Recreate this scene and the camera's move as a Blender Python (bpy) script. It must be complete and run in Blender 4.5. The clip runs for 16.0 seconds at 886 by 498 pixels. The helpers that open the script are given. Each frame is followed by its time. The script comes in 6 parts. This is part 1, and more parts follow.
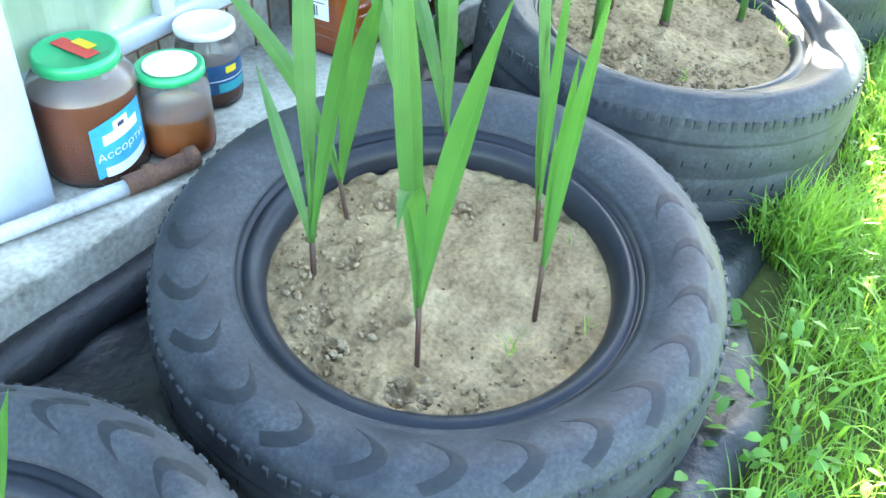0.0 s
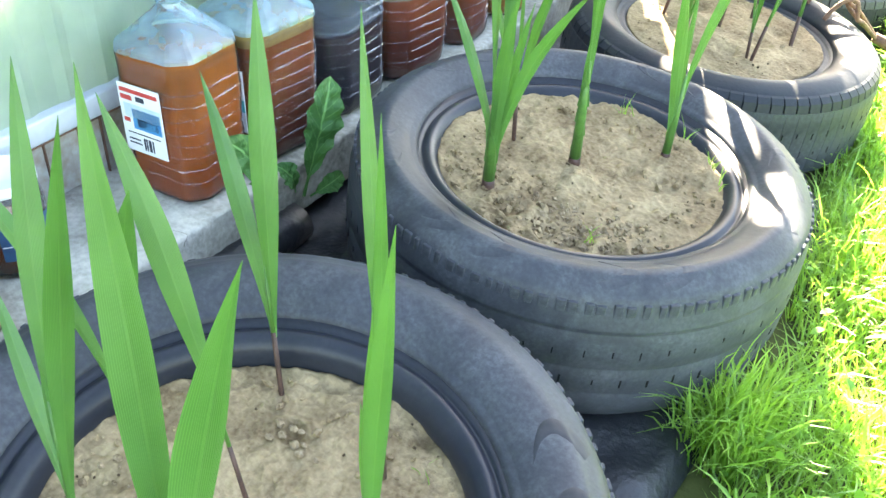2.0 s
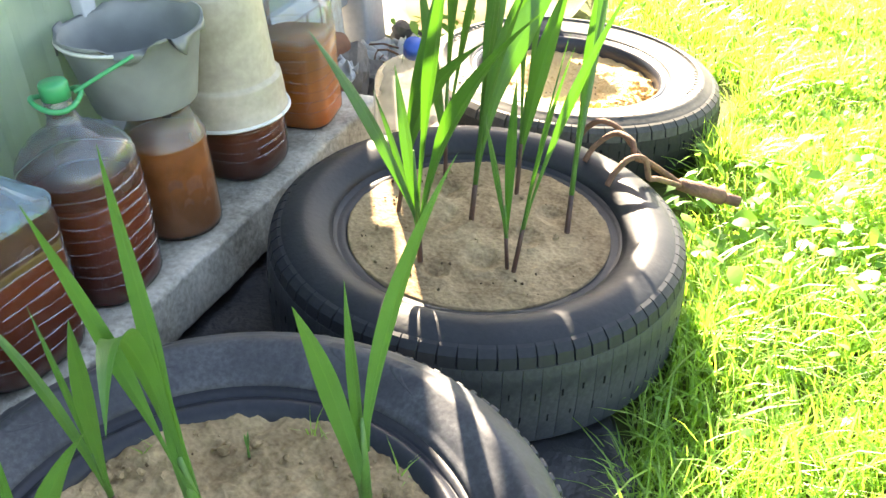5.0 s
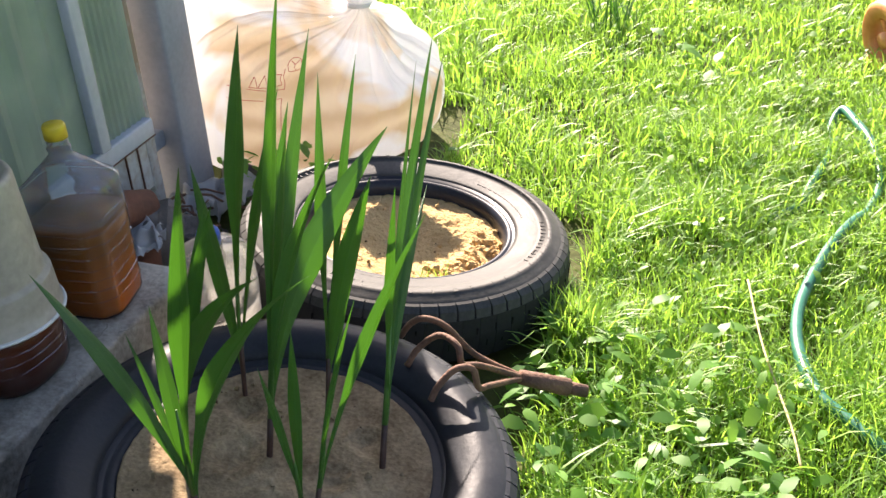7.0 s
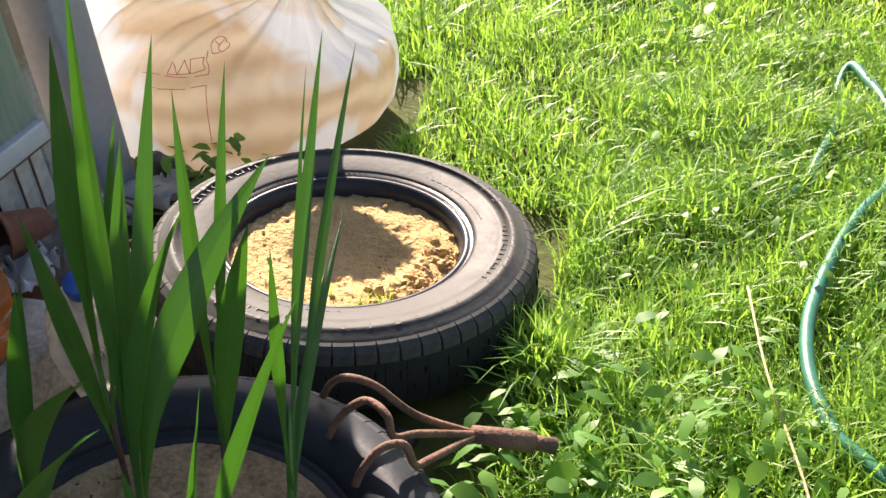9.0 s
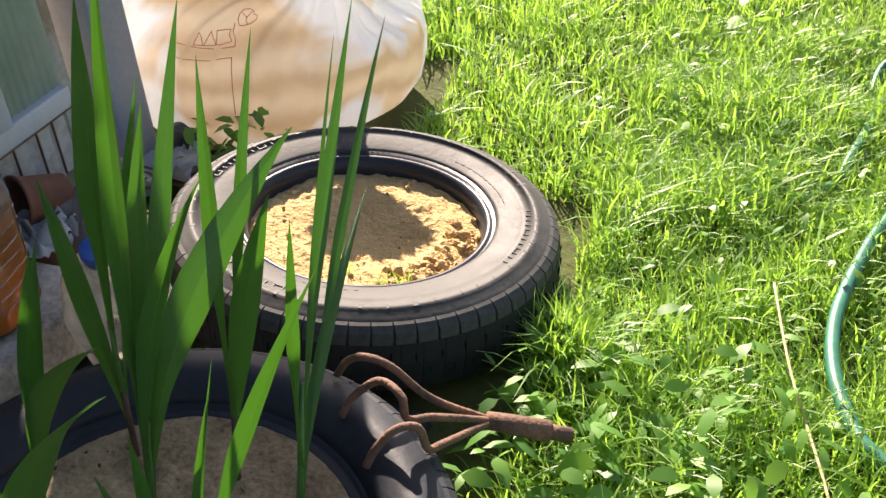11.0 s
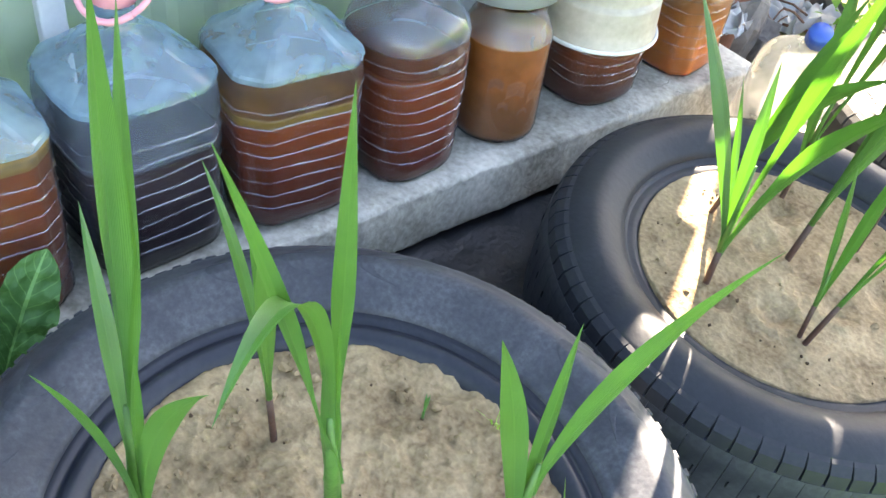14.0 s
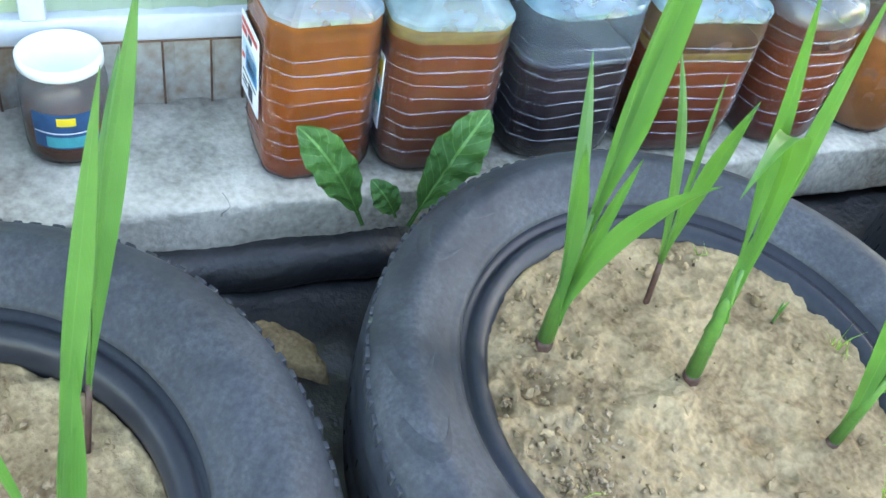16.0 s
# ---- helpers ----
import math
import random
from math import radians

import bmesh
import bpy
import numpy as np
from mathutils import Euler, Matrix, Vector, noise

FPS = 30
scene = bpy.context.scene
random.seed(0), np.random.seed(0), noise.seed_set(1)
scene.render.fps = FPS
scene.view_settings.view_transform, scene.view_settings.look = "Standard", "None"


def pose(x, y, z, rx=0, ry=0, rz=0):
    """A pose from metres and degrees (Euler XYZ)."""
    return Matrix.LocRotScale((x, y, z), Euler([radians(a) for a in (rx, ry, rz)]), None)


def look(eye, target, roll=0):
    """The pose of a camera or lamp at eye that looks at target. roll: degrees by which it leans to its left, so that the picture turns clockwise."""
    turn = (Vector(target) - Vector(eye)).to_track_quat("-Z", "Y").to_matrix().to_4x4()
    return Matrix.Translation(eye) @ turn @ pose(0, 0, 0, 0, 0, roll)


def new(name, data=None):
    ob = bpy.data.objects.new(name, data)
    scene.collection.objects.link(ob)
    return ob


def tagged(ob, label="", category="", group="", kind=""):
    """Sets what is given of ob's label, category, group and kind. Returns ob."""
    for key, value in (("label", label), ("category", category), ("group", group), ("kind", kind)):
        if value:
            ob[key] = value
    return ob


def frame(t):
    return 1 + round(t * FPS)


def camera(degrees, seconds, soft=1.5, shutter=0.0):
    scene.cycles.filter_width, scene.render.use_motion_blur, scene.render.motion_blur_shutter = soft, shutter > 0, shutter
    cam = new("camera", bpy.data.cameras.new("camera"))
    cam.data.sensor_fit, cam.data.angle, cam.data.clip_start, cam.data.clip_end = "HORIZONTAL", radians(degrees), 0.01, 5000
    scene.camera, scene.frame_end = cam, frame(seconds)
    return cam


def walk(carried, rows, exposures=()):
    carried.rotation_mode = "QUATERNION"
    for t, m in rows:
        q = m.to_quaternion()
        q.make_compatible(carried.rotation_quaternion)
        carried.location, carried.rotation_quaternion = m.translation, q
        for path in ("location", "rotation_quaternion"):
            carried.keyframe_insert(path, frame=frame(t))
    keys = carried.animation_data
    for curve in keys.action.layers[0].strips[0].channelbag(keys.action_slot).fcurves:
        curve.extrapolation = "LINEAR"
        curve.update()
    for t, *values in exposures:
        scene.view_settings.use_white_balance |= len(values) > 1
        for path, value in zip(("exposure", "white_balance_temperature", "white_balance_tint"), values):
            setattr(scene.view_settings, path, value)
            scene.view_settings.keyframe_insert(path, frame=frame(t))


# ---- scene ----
from mathutils.bvhtree import BVHTree
cam = camera(49.56, 16.0)
# seconds, eye, yaw, pitch, lean
PATH = [
    (0, 0.531, -1.458, 0.915, 32.77, -38.67, 1.73),
    (0.5, 0.587, -1.311, 0.914, 30.59, -36.10, 2.30),
    (1, 0.613, -1.172, 0.932, 32.99, -35.82, 0.07),
    (1.5, 0.562, -1.127, 0.908, 34.59, -35.87, 1.12),
    (2, 0.479, -1.084, 0.907, 31.69, -36.38, 2.23),
    (2.5, 0.461, -1.000, 0.894, 31.43, -37.27, 1.75),
    (3, 0.508, -0.816, 0.909, 31.67, -38.45, -0.62),
    (3.5, 0.559, -0.692, 0.986, 31.18, -39.14, -1.78),
    (4, 0.507, -0.571, 0.960, 28.66, -36.65, -0.38),
    (4.5, 0.445, -0.504, 0.938, 25.89, -35.11, -2.35),
    (5, 0.451, -0.407, 0.913, 25.06, -34.01, -3.46),
    (5.2, 0.491, -0.368, 0.913, 25.46, -33.11, -4.27),
    (7.3, 0.465, -0.058, 0.995, 16.31, -30.95, -3.22),
    (7.5, 0.446, -0.032, 0.973, 15.55, -30.64, -4.17),
    (8, 0.444, 0.095, 0.954, 17.47, -31.80, -2.30),
    (8.5, 0.467, 0.163, 0.944, 17.93, -33.42, -3.35),
    (9, 0.479, 0.193, 0.940, 18.55, -34.70, -4.78),
    (9.2, 0.478, 0.197, 0.929, 18.57, -34.89, -5.13),
    (11.3, 0.467, 0.205, 0.920, 20.61, -35.69, -2.25),
    (11.5, 0.455, 0.197, 0.916, 21.23, -36.04, -1.37),
    (12, 0.416, 0.177, 0.888, 27.42, -37.77, 0.62),
    (12.5, 0.394, 0.102, 0.872, 32.55, -40.72, 5.02),
    (13, 0.352, -0.053, 0.880, 37.65, -45.39, 8.65),
    (13.5, 0.329, -0.141, 0.868, 42.34, -45.15, 9.27),
    (14, 0.371, -0.251, 0.907, 46.84, -41.58, 8.56),
    (14.5, 0.383, -0.263, 0.889, 50.16, -40.84, 11.39),
    (15, 0.394, -0.248, 0.896, 55.08, -42.33, 12.08),
    (15.5, 0.395, -0.314, 0.879, 59.49, -42.45, 11.21),
    (16, 0.466, -0.507, 0.897, 63.68, -43.13, 11.61),
]
EXPOSURES = [(0.0, 4.9, 7100, 2), (1.2, 4.76, 7950, 6), (2.6, 4.8, 8000, 8), (3.4, 4.62, 8000, 6), (4.0, 4.1, 8100, 12), (5.2, 3.8, 8400, 13), (7.3, 1.97, 7050, 21), (9.2, 1.80, 7200, 21), (11.8, 1.90, 7400, 21), (12.5, 2.37, 8300, 15), (13.0, 3.4, 8400, 13), (13.6, 4.22, 8000, 15), (14.5, 4.48, 7800, 15), (15.4, 4.74, 7850, 15), (16.0, 4.78, 8000, 9)]
walk(cam, [(t, pose(x, y, z, 0, 0, yaw) @ pose(0, 0, 0, 90 + pitch) @ pose(0, 0, 0, 0, 0, lean)) for t, x, y, z, yaw, pitch, lean in PATH], EXPOSURES)

# ---- light ----
SUN_FROM = Vector((-0.477, 0.879, 0.0)).normalized()
SUN_HEIGHT = 33.0
sun_way = Vector((SUN_FROM.x * math.cos(radians(SUN_HEIGHT)), SUN_FROM.y * math.cos(radians(SUN_HEIGHT)), math.sin(radians(SUN_HEIGHT))))
sun_data = bpy.data.lights.new("sun", "SUN")
sun_data.energy, sun_data.angle, sun_data.color = 5.0, radians(0.6), (1.0, 0.93, 0.82)
sun = new("sun", sun_data)
sun.matrix_world = look((sun_way * 20), (0, 0, 0))
world = bpy.data.worlds.new("sky")
scene.world = world
world.use_nodes = True
wn = world.node_tree
sky = wn.nodes.new("ShaderNodeTexSky")
sky.sky_type, sky.sun_disc = "NISHITA", False
sky.sun_elevation, sky.sun_rotation = radians(SUN_HEIGHT), math.atan2(SUN_FROM.x, SUN_FROM.y)
wn.links.new(sky.outputs[0], wn.nodes["Background"].inputs[0])
wn.nodes["Background"].inputs[1].default_value = 0.068


# ---- materials ----
def sock(node, name):
    return node.inputs[name]


def material(name, low, high, rough=0.6, scale=6.0, fine=80.0, bump=0.2, metal=0.0, fine_mix=0.4, spread=0.25, specular=0.5, bump_size=0.01):
    """Noise-mottled paint: two colours, mixed by a coarse and a fine noise, with fine relief."""
    m = bpy.data.materials.new(name)
    m.use_nodes = True
    t = m.node_tree
    b = t.nodes["Principled BSDF"]
    co = t.nodes.new("ShaderNodeTexCoord")
    big, small = t.nodes.new("ShaderNodeTexNoise"), t.nodes.new("ShaderNodeTexNoise")
    sock(big, "Scale").default_value, sock(big, "Detail").default_value = scale, 6
    sock(small, "Scale").default_value, sock(small, "Detail").default_value = fine, 4
    mix = t.nodes.new("ShaderNodeMath")
    mix.operation = "MULTIPLY_ADD"
    sub = t.nodes.new("ShaderNodeMath")
    sub.operation, sub.inputs[1].default_value = "SUBTRACT", 0.5
    ramp = t.nodes.new("ShaderNodeValToRGB")
    ramp.color_ramp.elements[0].position, ramp.color_ramp.elements[1].position = 0.5 - spread, 0.5 + spread
    ramp.color_ramp.elements[0].color, ramp.color_ramp.elements[1].color = (*low, 1), (*high, 1)
    for n in (big, small):
        t.links.new(co.outputs["Object"], n.inputs["Vector"])
    t.links.new(small.outputs[0], sub.inputs[0])
    t.links.new(sub.outputs[0], mix.inputs[0])
    mix.inputs[1].default_value = fine_mix
    t.links.new(big.outputs[0], mix.inputs[2])
    t.links.new(mix.outputs[0], ramp.inputs[0])
    t.links.new(ramp.outputs[0], b.inputs["Base Color"])
    bp = t.nodes.new("ShaderNodeBump")
    bp.inputs["Strength"].default_value, bp.inputs["Distance"].default_value = bump, bump_size
    t.links.new(mix.outputs[0], bp.inputs["Height"])
    t.links.new(bp.outputs[0], b.inputs["Normal"])
    b.inputs["Roughness"].default_value, b.inputs["Metallic"].default_value = rough, metal
    b.inputs["Specular IOR Level"].default_value = specular
    return m


def leafy(name, low, high, through_colour, share=0.35, rough=0.45, stripes=0.0, island=False):
    """A leaf: coloured at random by island or along its veins, with light passing through."""
    m = bpy.data.materials.new(name)
    m.use_nodes = True
    t = m.node_tree
    b = t.nodes["Principled BSDF"]
    ramp = t.nodes.new("ShaderNodeValToRGB")
    ramp.color_ramp.elements[0].color, ramp.color_ramp.elements[1].color = (*low, 1), (*high, 1)
    if island:
        geo = t.nodes.new("ShaderNodeNewGeometry")
        t.links.new(geo.outputs["Random Per Island"], ramp.inputs[0])
    else:
        co = t.nodes.new("ShaderNodeTexCoord")
        n = t.nodes.new("ShaderNodeTexNoise")
        n.inputs["Scale"].default_value, n.inputs["Detail"].default_value = 14.0, 6
        ramp.color_ramp.elements[0].position, ramp.color_ramp.elements[1].position = 0.3, 0.7
        t.links.new(co.outputs["Object"], n.inputs["Vector"])
        t.links.new(n.outputs[0], ramp.inputs[0])
        if stripes:
            uv = t.nodes.new("ShaderNodeUVMap")
            w = t.nodes.new("ShaderNodeTexWave")
            w.bands_direction = "X"
            w.inputs["Scale"].default_value, w.inputs["Distortion"].default_value = stripes, 0.6
            t.links.new(uv.outputs[0], w.inputs["Vector"])
            bp = t.nodes.new("ShaderNodeBump")
            bp.inputs["Strength"].default_value, bp.inputs["Distance"].default_value = 0.35, 0.001
            t.links.new(w.outputs["Fac"], bp.inputs["Height"])
            t.links.new(bp.outputs[0], b.inputs["Normal"])
            sep, mid, rib, vein = t.nodes.new("ShaderNodeSeparateXYZ"), t.nodes.new("ShaderNodeMath"), t.nodes.new("ShaderNodeMapRange"), t.nodes.new("ShaderNodeMath")
            mid.operation, mid.inputs[1].default_value = "COMPARE", 0.5
            mid.inputs[2].default_value = 0.035
            t.links.new(uv.outputs[0], sep.inputs[0])
            t.links.new(sep.outputs[0], mid.inputs[0])
            rib.inputs["From Min"].default_value, rib.inputs["From Max"].default_value = 0.45, 1.0
            rib.inputs["To Max"].default_value = 0.55
            t.links.new(w.outputs["Fac"], rib.inputs["Value"])
            vein.operation = "MAXIMUM"
            soft = t.nodes.new("ShaderNodeMath")
            soft.operation, soft.inputs[1].default_value = "MULTIPLY", 0.5
            t.links.new(mid.outputs[0], soft.inputs[0])
            t.links.new(soft.outputs[0], vein.inputs[0])
            t.links.new(rib.outputs[0], vein.inputs[1])
            tone = t.nodes.new("ShaderNodeMixRGB")
            tone.inputs[2].default_value = (high[0] * 1.7, high[1] * 1.3, high[2] * 1.5, 1)
            t.links.new(vein.outputs[0], tone.inputs[0])
            t.links.new(ramp.outputs[0], tone.inputs[1])
            ramp = tone
    t.links.new(ramp.outputs[0], b.inputs["Base Color"])
    b.inputs["Roughness"].default_value = rough
    tr = t.nodes.new("ShaderNodeBsdfTranslucent")
    tr.inputs[0].default_value = (*through_colour, 1)
    mx = t.nodes.new("ShaderNodeMixShader")
    mx.inputs[0].default_value = share
    t.links.new(b.outputs[0], mx.inputs[1])
    t.links.new(tr.outputs[0], mx.inputs[2])
    t.links.new(mx.outputs[0], t.nodes["Material Output"].inputs["Surface"])
    return m


def clear(name, tint, gloss_rough=0.06, ior=1.45, haze=0.025, ripple=0.2, dust=(0.62, 0.76, 0.88), wide=30.0, uneven=0.3):
    """Thin clear wall of a bottle or jar: what lies behind shows, and the gloss lies on top. dust colours the haze;
    some walls have sky reflections painted into it.
    """
    m = bpy.data.materials.new(name)
    m.use_nodes = True
    t = m.node_tree
    t.nodes.remove(t.nodes["Principled BSDF"])
    a, g, f, mx = (t.nodes.new(k) for k in ("ShaderNodeBsdfTransparent", "ShaderNodeBsdfGlossy", "ShaderNodeFresnel", "ShaderNodeMixShader"))
    a.inputs[0].default_value = (*tint, 1)
    g.inputs["Roughness"].default_value = gloss_rough
    n = t.nodes.new("ShaderNodeTexNoise")
    n.inputs["Scale"].default_value = wide
    bp = t.nodes.new("ShaderNodeBump")
    bp.inputs["Strength"].default_value, bp.inputs["Distance"].default_value = ripple, 0.006
    co = t.nodes.new("ShaderNodeTexCoord")
    t.links.new(co.outputs["Object"], n.inputs["Vector"])
    t.links.new(n.outputs[0], bp.inputs["Height"])
    t.links.new(bp.outputs[0], g.inputs["Normal"])
    t.links.new(bp.outputs[0], f.inputs["Normal"])
    f.inputs[0].default_value = ior
    t.links.new(f.outputs[0], mx.inputs[0])
    t.links.new(a.outputs[0], mx.inputs[1])
    t.links.new(g.outputs[0], mx.inputs[2])
    haze_back, hz = t.nodes.new("ShaderNodeBsdfTranslucent"), t.nodes.new("ShaderNodeMixShader")
    haze_front, both = t.nodes.new("ShaderNodeBsdfDiffuse"), t.nodes.new("ShaderNodeMixShader")
    haze_back.inputs[0].default_value = haze_front.inputs[0].default_value = (*dust, 1)
    both.inputs[0].default_value = 0.5
    smear, much = t.nodes.new("ShaderNodeTexNoise"), t.nodes.new("ShaderNodeMapRange")
    smear.inputs["Scale"].default_value, smear.inputs["Detail"].default_value, smear.inputs["Distortion"].default_value = 16.0, 3, 0.3
    much.inputs["From Min"].default_value, much.inputs["From Max"].default_value = 0.32, 0.68
    much.inputs["To Min"].default_value, much.inputs["To Max"].default_value = haze * (1 - uneven), min(1.0, haze * (1 + uneven * 1.2))
    t.links.new(co.outputs["Object"], smear.inputs["Vector"])
    t.links.new(smear.outputs[0], much.inputs["Value"])
    t.links.new(much.outputs[0], hz.inputs[0])
    t.links.new(haze_back.outputs[0], both.inputs[1])
    t.links.new(haze_front.outputs[0], both.inputs[2])
    t.links.new(mx.outputs[0], hz.inputs[1])
    t.links.new(both.outputs[0], hz.inputs[2])
    t.links.new(hz.outputs[0], t.nodes["Material Output"].inputs["Surface"])
    return m


def brew(name, low, high, foot, scale=8.0):
    """Cloudy liquid in a bottle, its colour running towards foot at the bottom."""
    m = material(name, low, high, 0.45, scale, 60, 0.0, fine_mix=0.3, specular=0.15)
    b = m.node_tree.nodes["Principled BSDF"]
    b.inputs["IOR"].default_value = 1.33
    t = m.node_tree
    co, sep, mr, mx = (t.nodes.new(k) for k in ("ShaderNodeTexCoord", "ShaderNodeSeparateXYZ", "ShaderNodeMapRange", "ShaderNodeMixRGB"))
    t.links.new(co.outputs["Generated"], sep.inputs[0])
    mr.inputs["From Min"].default_value, mr.inputs["From Max"].default_value, mr.inputs["To Min"].default_value, mr.inputs["To Max"].default_value = 0.0, 0.75, 0.75, 0.0
    t.links.new(sep.outputs[2], mr.inputs["Value"])
    t.links.new(mr.outputs[0], mx.inputs[0])
    t.links.new(b.inputs["Base Color"].links[0].from_socket, mx.inputs[1])
    mx.inputs[2].default_value = (*foot, 1)
    t.links.new(mx.outputs[0], b.inputs["Base Color"])
    return m


def rubber(name, dark, dust, cover, rough=0.45, bump=0.3):
    """Old tyre rubber: dark, with dust in patches and specks, scuffs and worn gloss."""
    m = material(name, dark, [c * 1.7 for c in dark], rough, 6, 120, bump, fine_mix=0.5, spread=0.3, bump_size=0.003, specular=0.24)
    t = m.node_tree
    b = t.nodes["Principled BSDF"]
    co, n1, n2, mr, mul, mr2, mx, rg = (t.nodes.new(k) for k in ("ShaderNodeTexCoord", "ShaderNodeTexNoise", "ShaderNodeTexNoise", "ShaderNodeMapRange", "ShaderNodeMath", "ShaderNodeMapRange", "ShaderNodeMixRGB", "ShaderNodeMapRange"))
    n1.inputs["Scale"].default_value, n1.inputs["Detail"].default_value, n1.inputs["Roughness"].default_value, n1.inputs["Distortion"].default_value = 11, 9, 0.68, 0.6
    n2.inputs["Scale"].default_value, n2.inputs["Detail"].default_value, n2.inputs["Roughness"].default_value = 190, 3, 0.6
    for n in (n1, n2):
        t.links.new(co.outputs["Object"], n.inputs["Vector"])
    mr.inputs["From Min"].default_value, mr.inputs["From Max"].default_value, mr.inputs["To Max"].default_value = 0.34, 0.78, cover
    t.links.new(n1.outputs[0], mr.inputs["Value"])
    mr2.inputs["From Min"].default_value, mr2.inputs["From Max"].default_value, mr2.inputs["To Min"].default_value = 0.35, 0.7, 0.35
    t.links.new(n2.outputs[0], mr2.inputs["Value"])
    mul.operation = "MULTIPLY"
    t.links.new(mr.outputs[0], mul.inputs[0])
    t.links.new(mr2.outputs[0], mul.inputs[1])
    t.links.new(mul.outputs[0], mx.inputs[0])
    t.links.new(b.inputs["Base Color"].links[0].from_socket, mx.inputs[1])
    mx.inputs[2].default_value = (*dust, 1)
    t.links.new(mx.outputs[0], b.inputs["Base Color"])
    rg.inputs["To Min"].default_value, rg.inputs["To Max"].default_value = rough - 0.1, rough + 0.3
    t.links.new(mul.outputs[0], rg.inputs["Value"])
    t.links.new(rg.outputs[0], b.inputs["Roughness"])
    return m


RUBBER = rubber("tyre_rubber", (0.016, 0.0185, 0.025), (0.122, 0.131, 0.147), 0.8, 0.58)
RUBBER_BEAD = rubber("glossy_bead_rubber", (0.011, 0.013, 0.019), (0.05, 0.055, 0.065), 0.45, 0.40, 0.1)
SLIT_SHADE = material("slit_shade_black", (0.004, 0.004, 0.005), (0.009, 0.009, 0.010), 0.8, 20, 120, 0.0, specular=0.1)
RUBBER_DUSTY = rubber("dusty_tyre_rubber", (0.022, 0.0225, 0.022), (0.140, 0.140, 0.130), 0.75, 0.66, 0.3)
SAND = material("garden_sand", (0.105, 0.068, 0.036), (0.385, 0.288, 0.172), 0.95, 13, 170, 0.5, fine_mix=0.55, spread=0.27, bump_size=0.010, specular=0.15)
SAND_CLOD = material("damp_sand_clod", (0.13, 0.085, 0.05), (0.38, 0.29, 0.19), 0.95, 40, 240, 0.6, fine_mix=0.6, specular=0.15)
SAND_DRY = material("dry_yellow_sand", (0.40, 0.255, 0.115), (0.62, 0.44, 0.21), 0.95, 14, 240, 0.8, fine_mix=0.7, spread=0.33, bump_size=0.012, specular=0.15)
RUBBER_DARK = rubber("dark_tyre_rubber", (0.009, 0.0110, 0.0150), (0.040, 0.045, 0.054), 0.7, 0.6)
# Tyre e's tread faces away from the sun; its shade is in this colour.
SHADED_TREAD = rubber("shaded_tread_rubber", (0.008, 0.009, 0.010), (0.05, 0.05, 0.048), 0.5, 0.7)
RUBBER_FIELD = rubber("smooth_dark_field", (0.011, 0.013, 0.017), (0.05, 0.054, 0.062), 0.45, 0.55, 0.1)
RUBBER_WORN = rubber("rubbed_raised_rubber", (0.018, 0.018, 0.018), (0.09, 0.087, 0.080), 0.7, 0.62, 0.2)
RUBBER_FADED = rubber("faded_moulded_field", (0.013, 0.0155, 0.021), (0.090, 0.097, 0.112), 0.7, 0.55, 0.2)
SOIL = material("lawn_soil", (0.03, 0.04, 0.012), (0.09, 0.1, 0.03), 0.95, 5, 70, 0.8, specular=0.2)
CLOTH = material("black_garden_film", (0.006, 0.007, 0.0085), (0.023, 0.025, 0.030), 0.45, 7, 90, 0.35, bump_size=0.02, specular=0.45)
CONCRETE = material("weathered_concrete", (0.17, 0.158, 0.130), (0.57, 0.54, 0.47), 0.9, 9, 110, 0.9, fine_mix=0.45, spread=0.23, specular=0.2, bump_size=0.006)
def add_cracks(m, dark, scale=9.0, width=0.012):
    """Fine dark cracks over a material's colour."""
    t = m.node_tree
    b = t.nodes["Principled BSDF"]
    co, bend, mixv, vor, lim, mul, patch, mx = (t.nodes.new(k) for k in ("ShaderNodeTexCoord", "ShaderNodeTexNoise", "ShaderNodeMixRGB", "ShaderNodeTexVoronoi", "ShaderNodeMath", "ShaderNodeMath", "ShaderNodeTexNoise", "ShaderNodeMixRGB"))
    vor.feature = "DISTANCE_TO_EDGE"
    vor.inputs["Scale"].default_value, bend.inputs["Scale"].default_value, patch.inputs["Scale"].default_value = scale, 14, 4
    mixv.inputs[0].default_value = 0.12
    for n in (bend, patch):
        t.links.new(co.outputs["Object"], n.inputs["Vector"])
    t.links.new(co.outputs["Object"], mixv.inputs[1])
    t.links.new(bend.outputs["Color"], mixv.inputs[2])
    t.links.new(mixv.outputs[0], vor.inputs["Vector"])
    lim.operation, lim.inputs[1].default_value = "LESS_THAN", width
    t.links.new(vor.outputs["Distance"], lim.inputs[0])
    over = t.nodes.new("ShaderNodeMath")
    over.operation, over.inputs[1].default_value = "GREATER_THAN", 0.57
    t.links.new(patch.outputs[0], over.inputs[0])
    mul.operation = "MULTIPLY"
    t.links.new(lim.outputs[0], mul.inputs[0])
    t.links.new(over.outputs[0], mul.inputs[1])
    t.links.new(mul.outputs[0], mx.inputs[0])
    t.links.new(b.inputs["Base Color"].links[0].from_socket, mx.inputs[1])
    mx.inputs[2].default_value = (*dark, 1)
    t.links.new(mx.outputs[0], b.inputs["Base Color"])


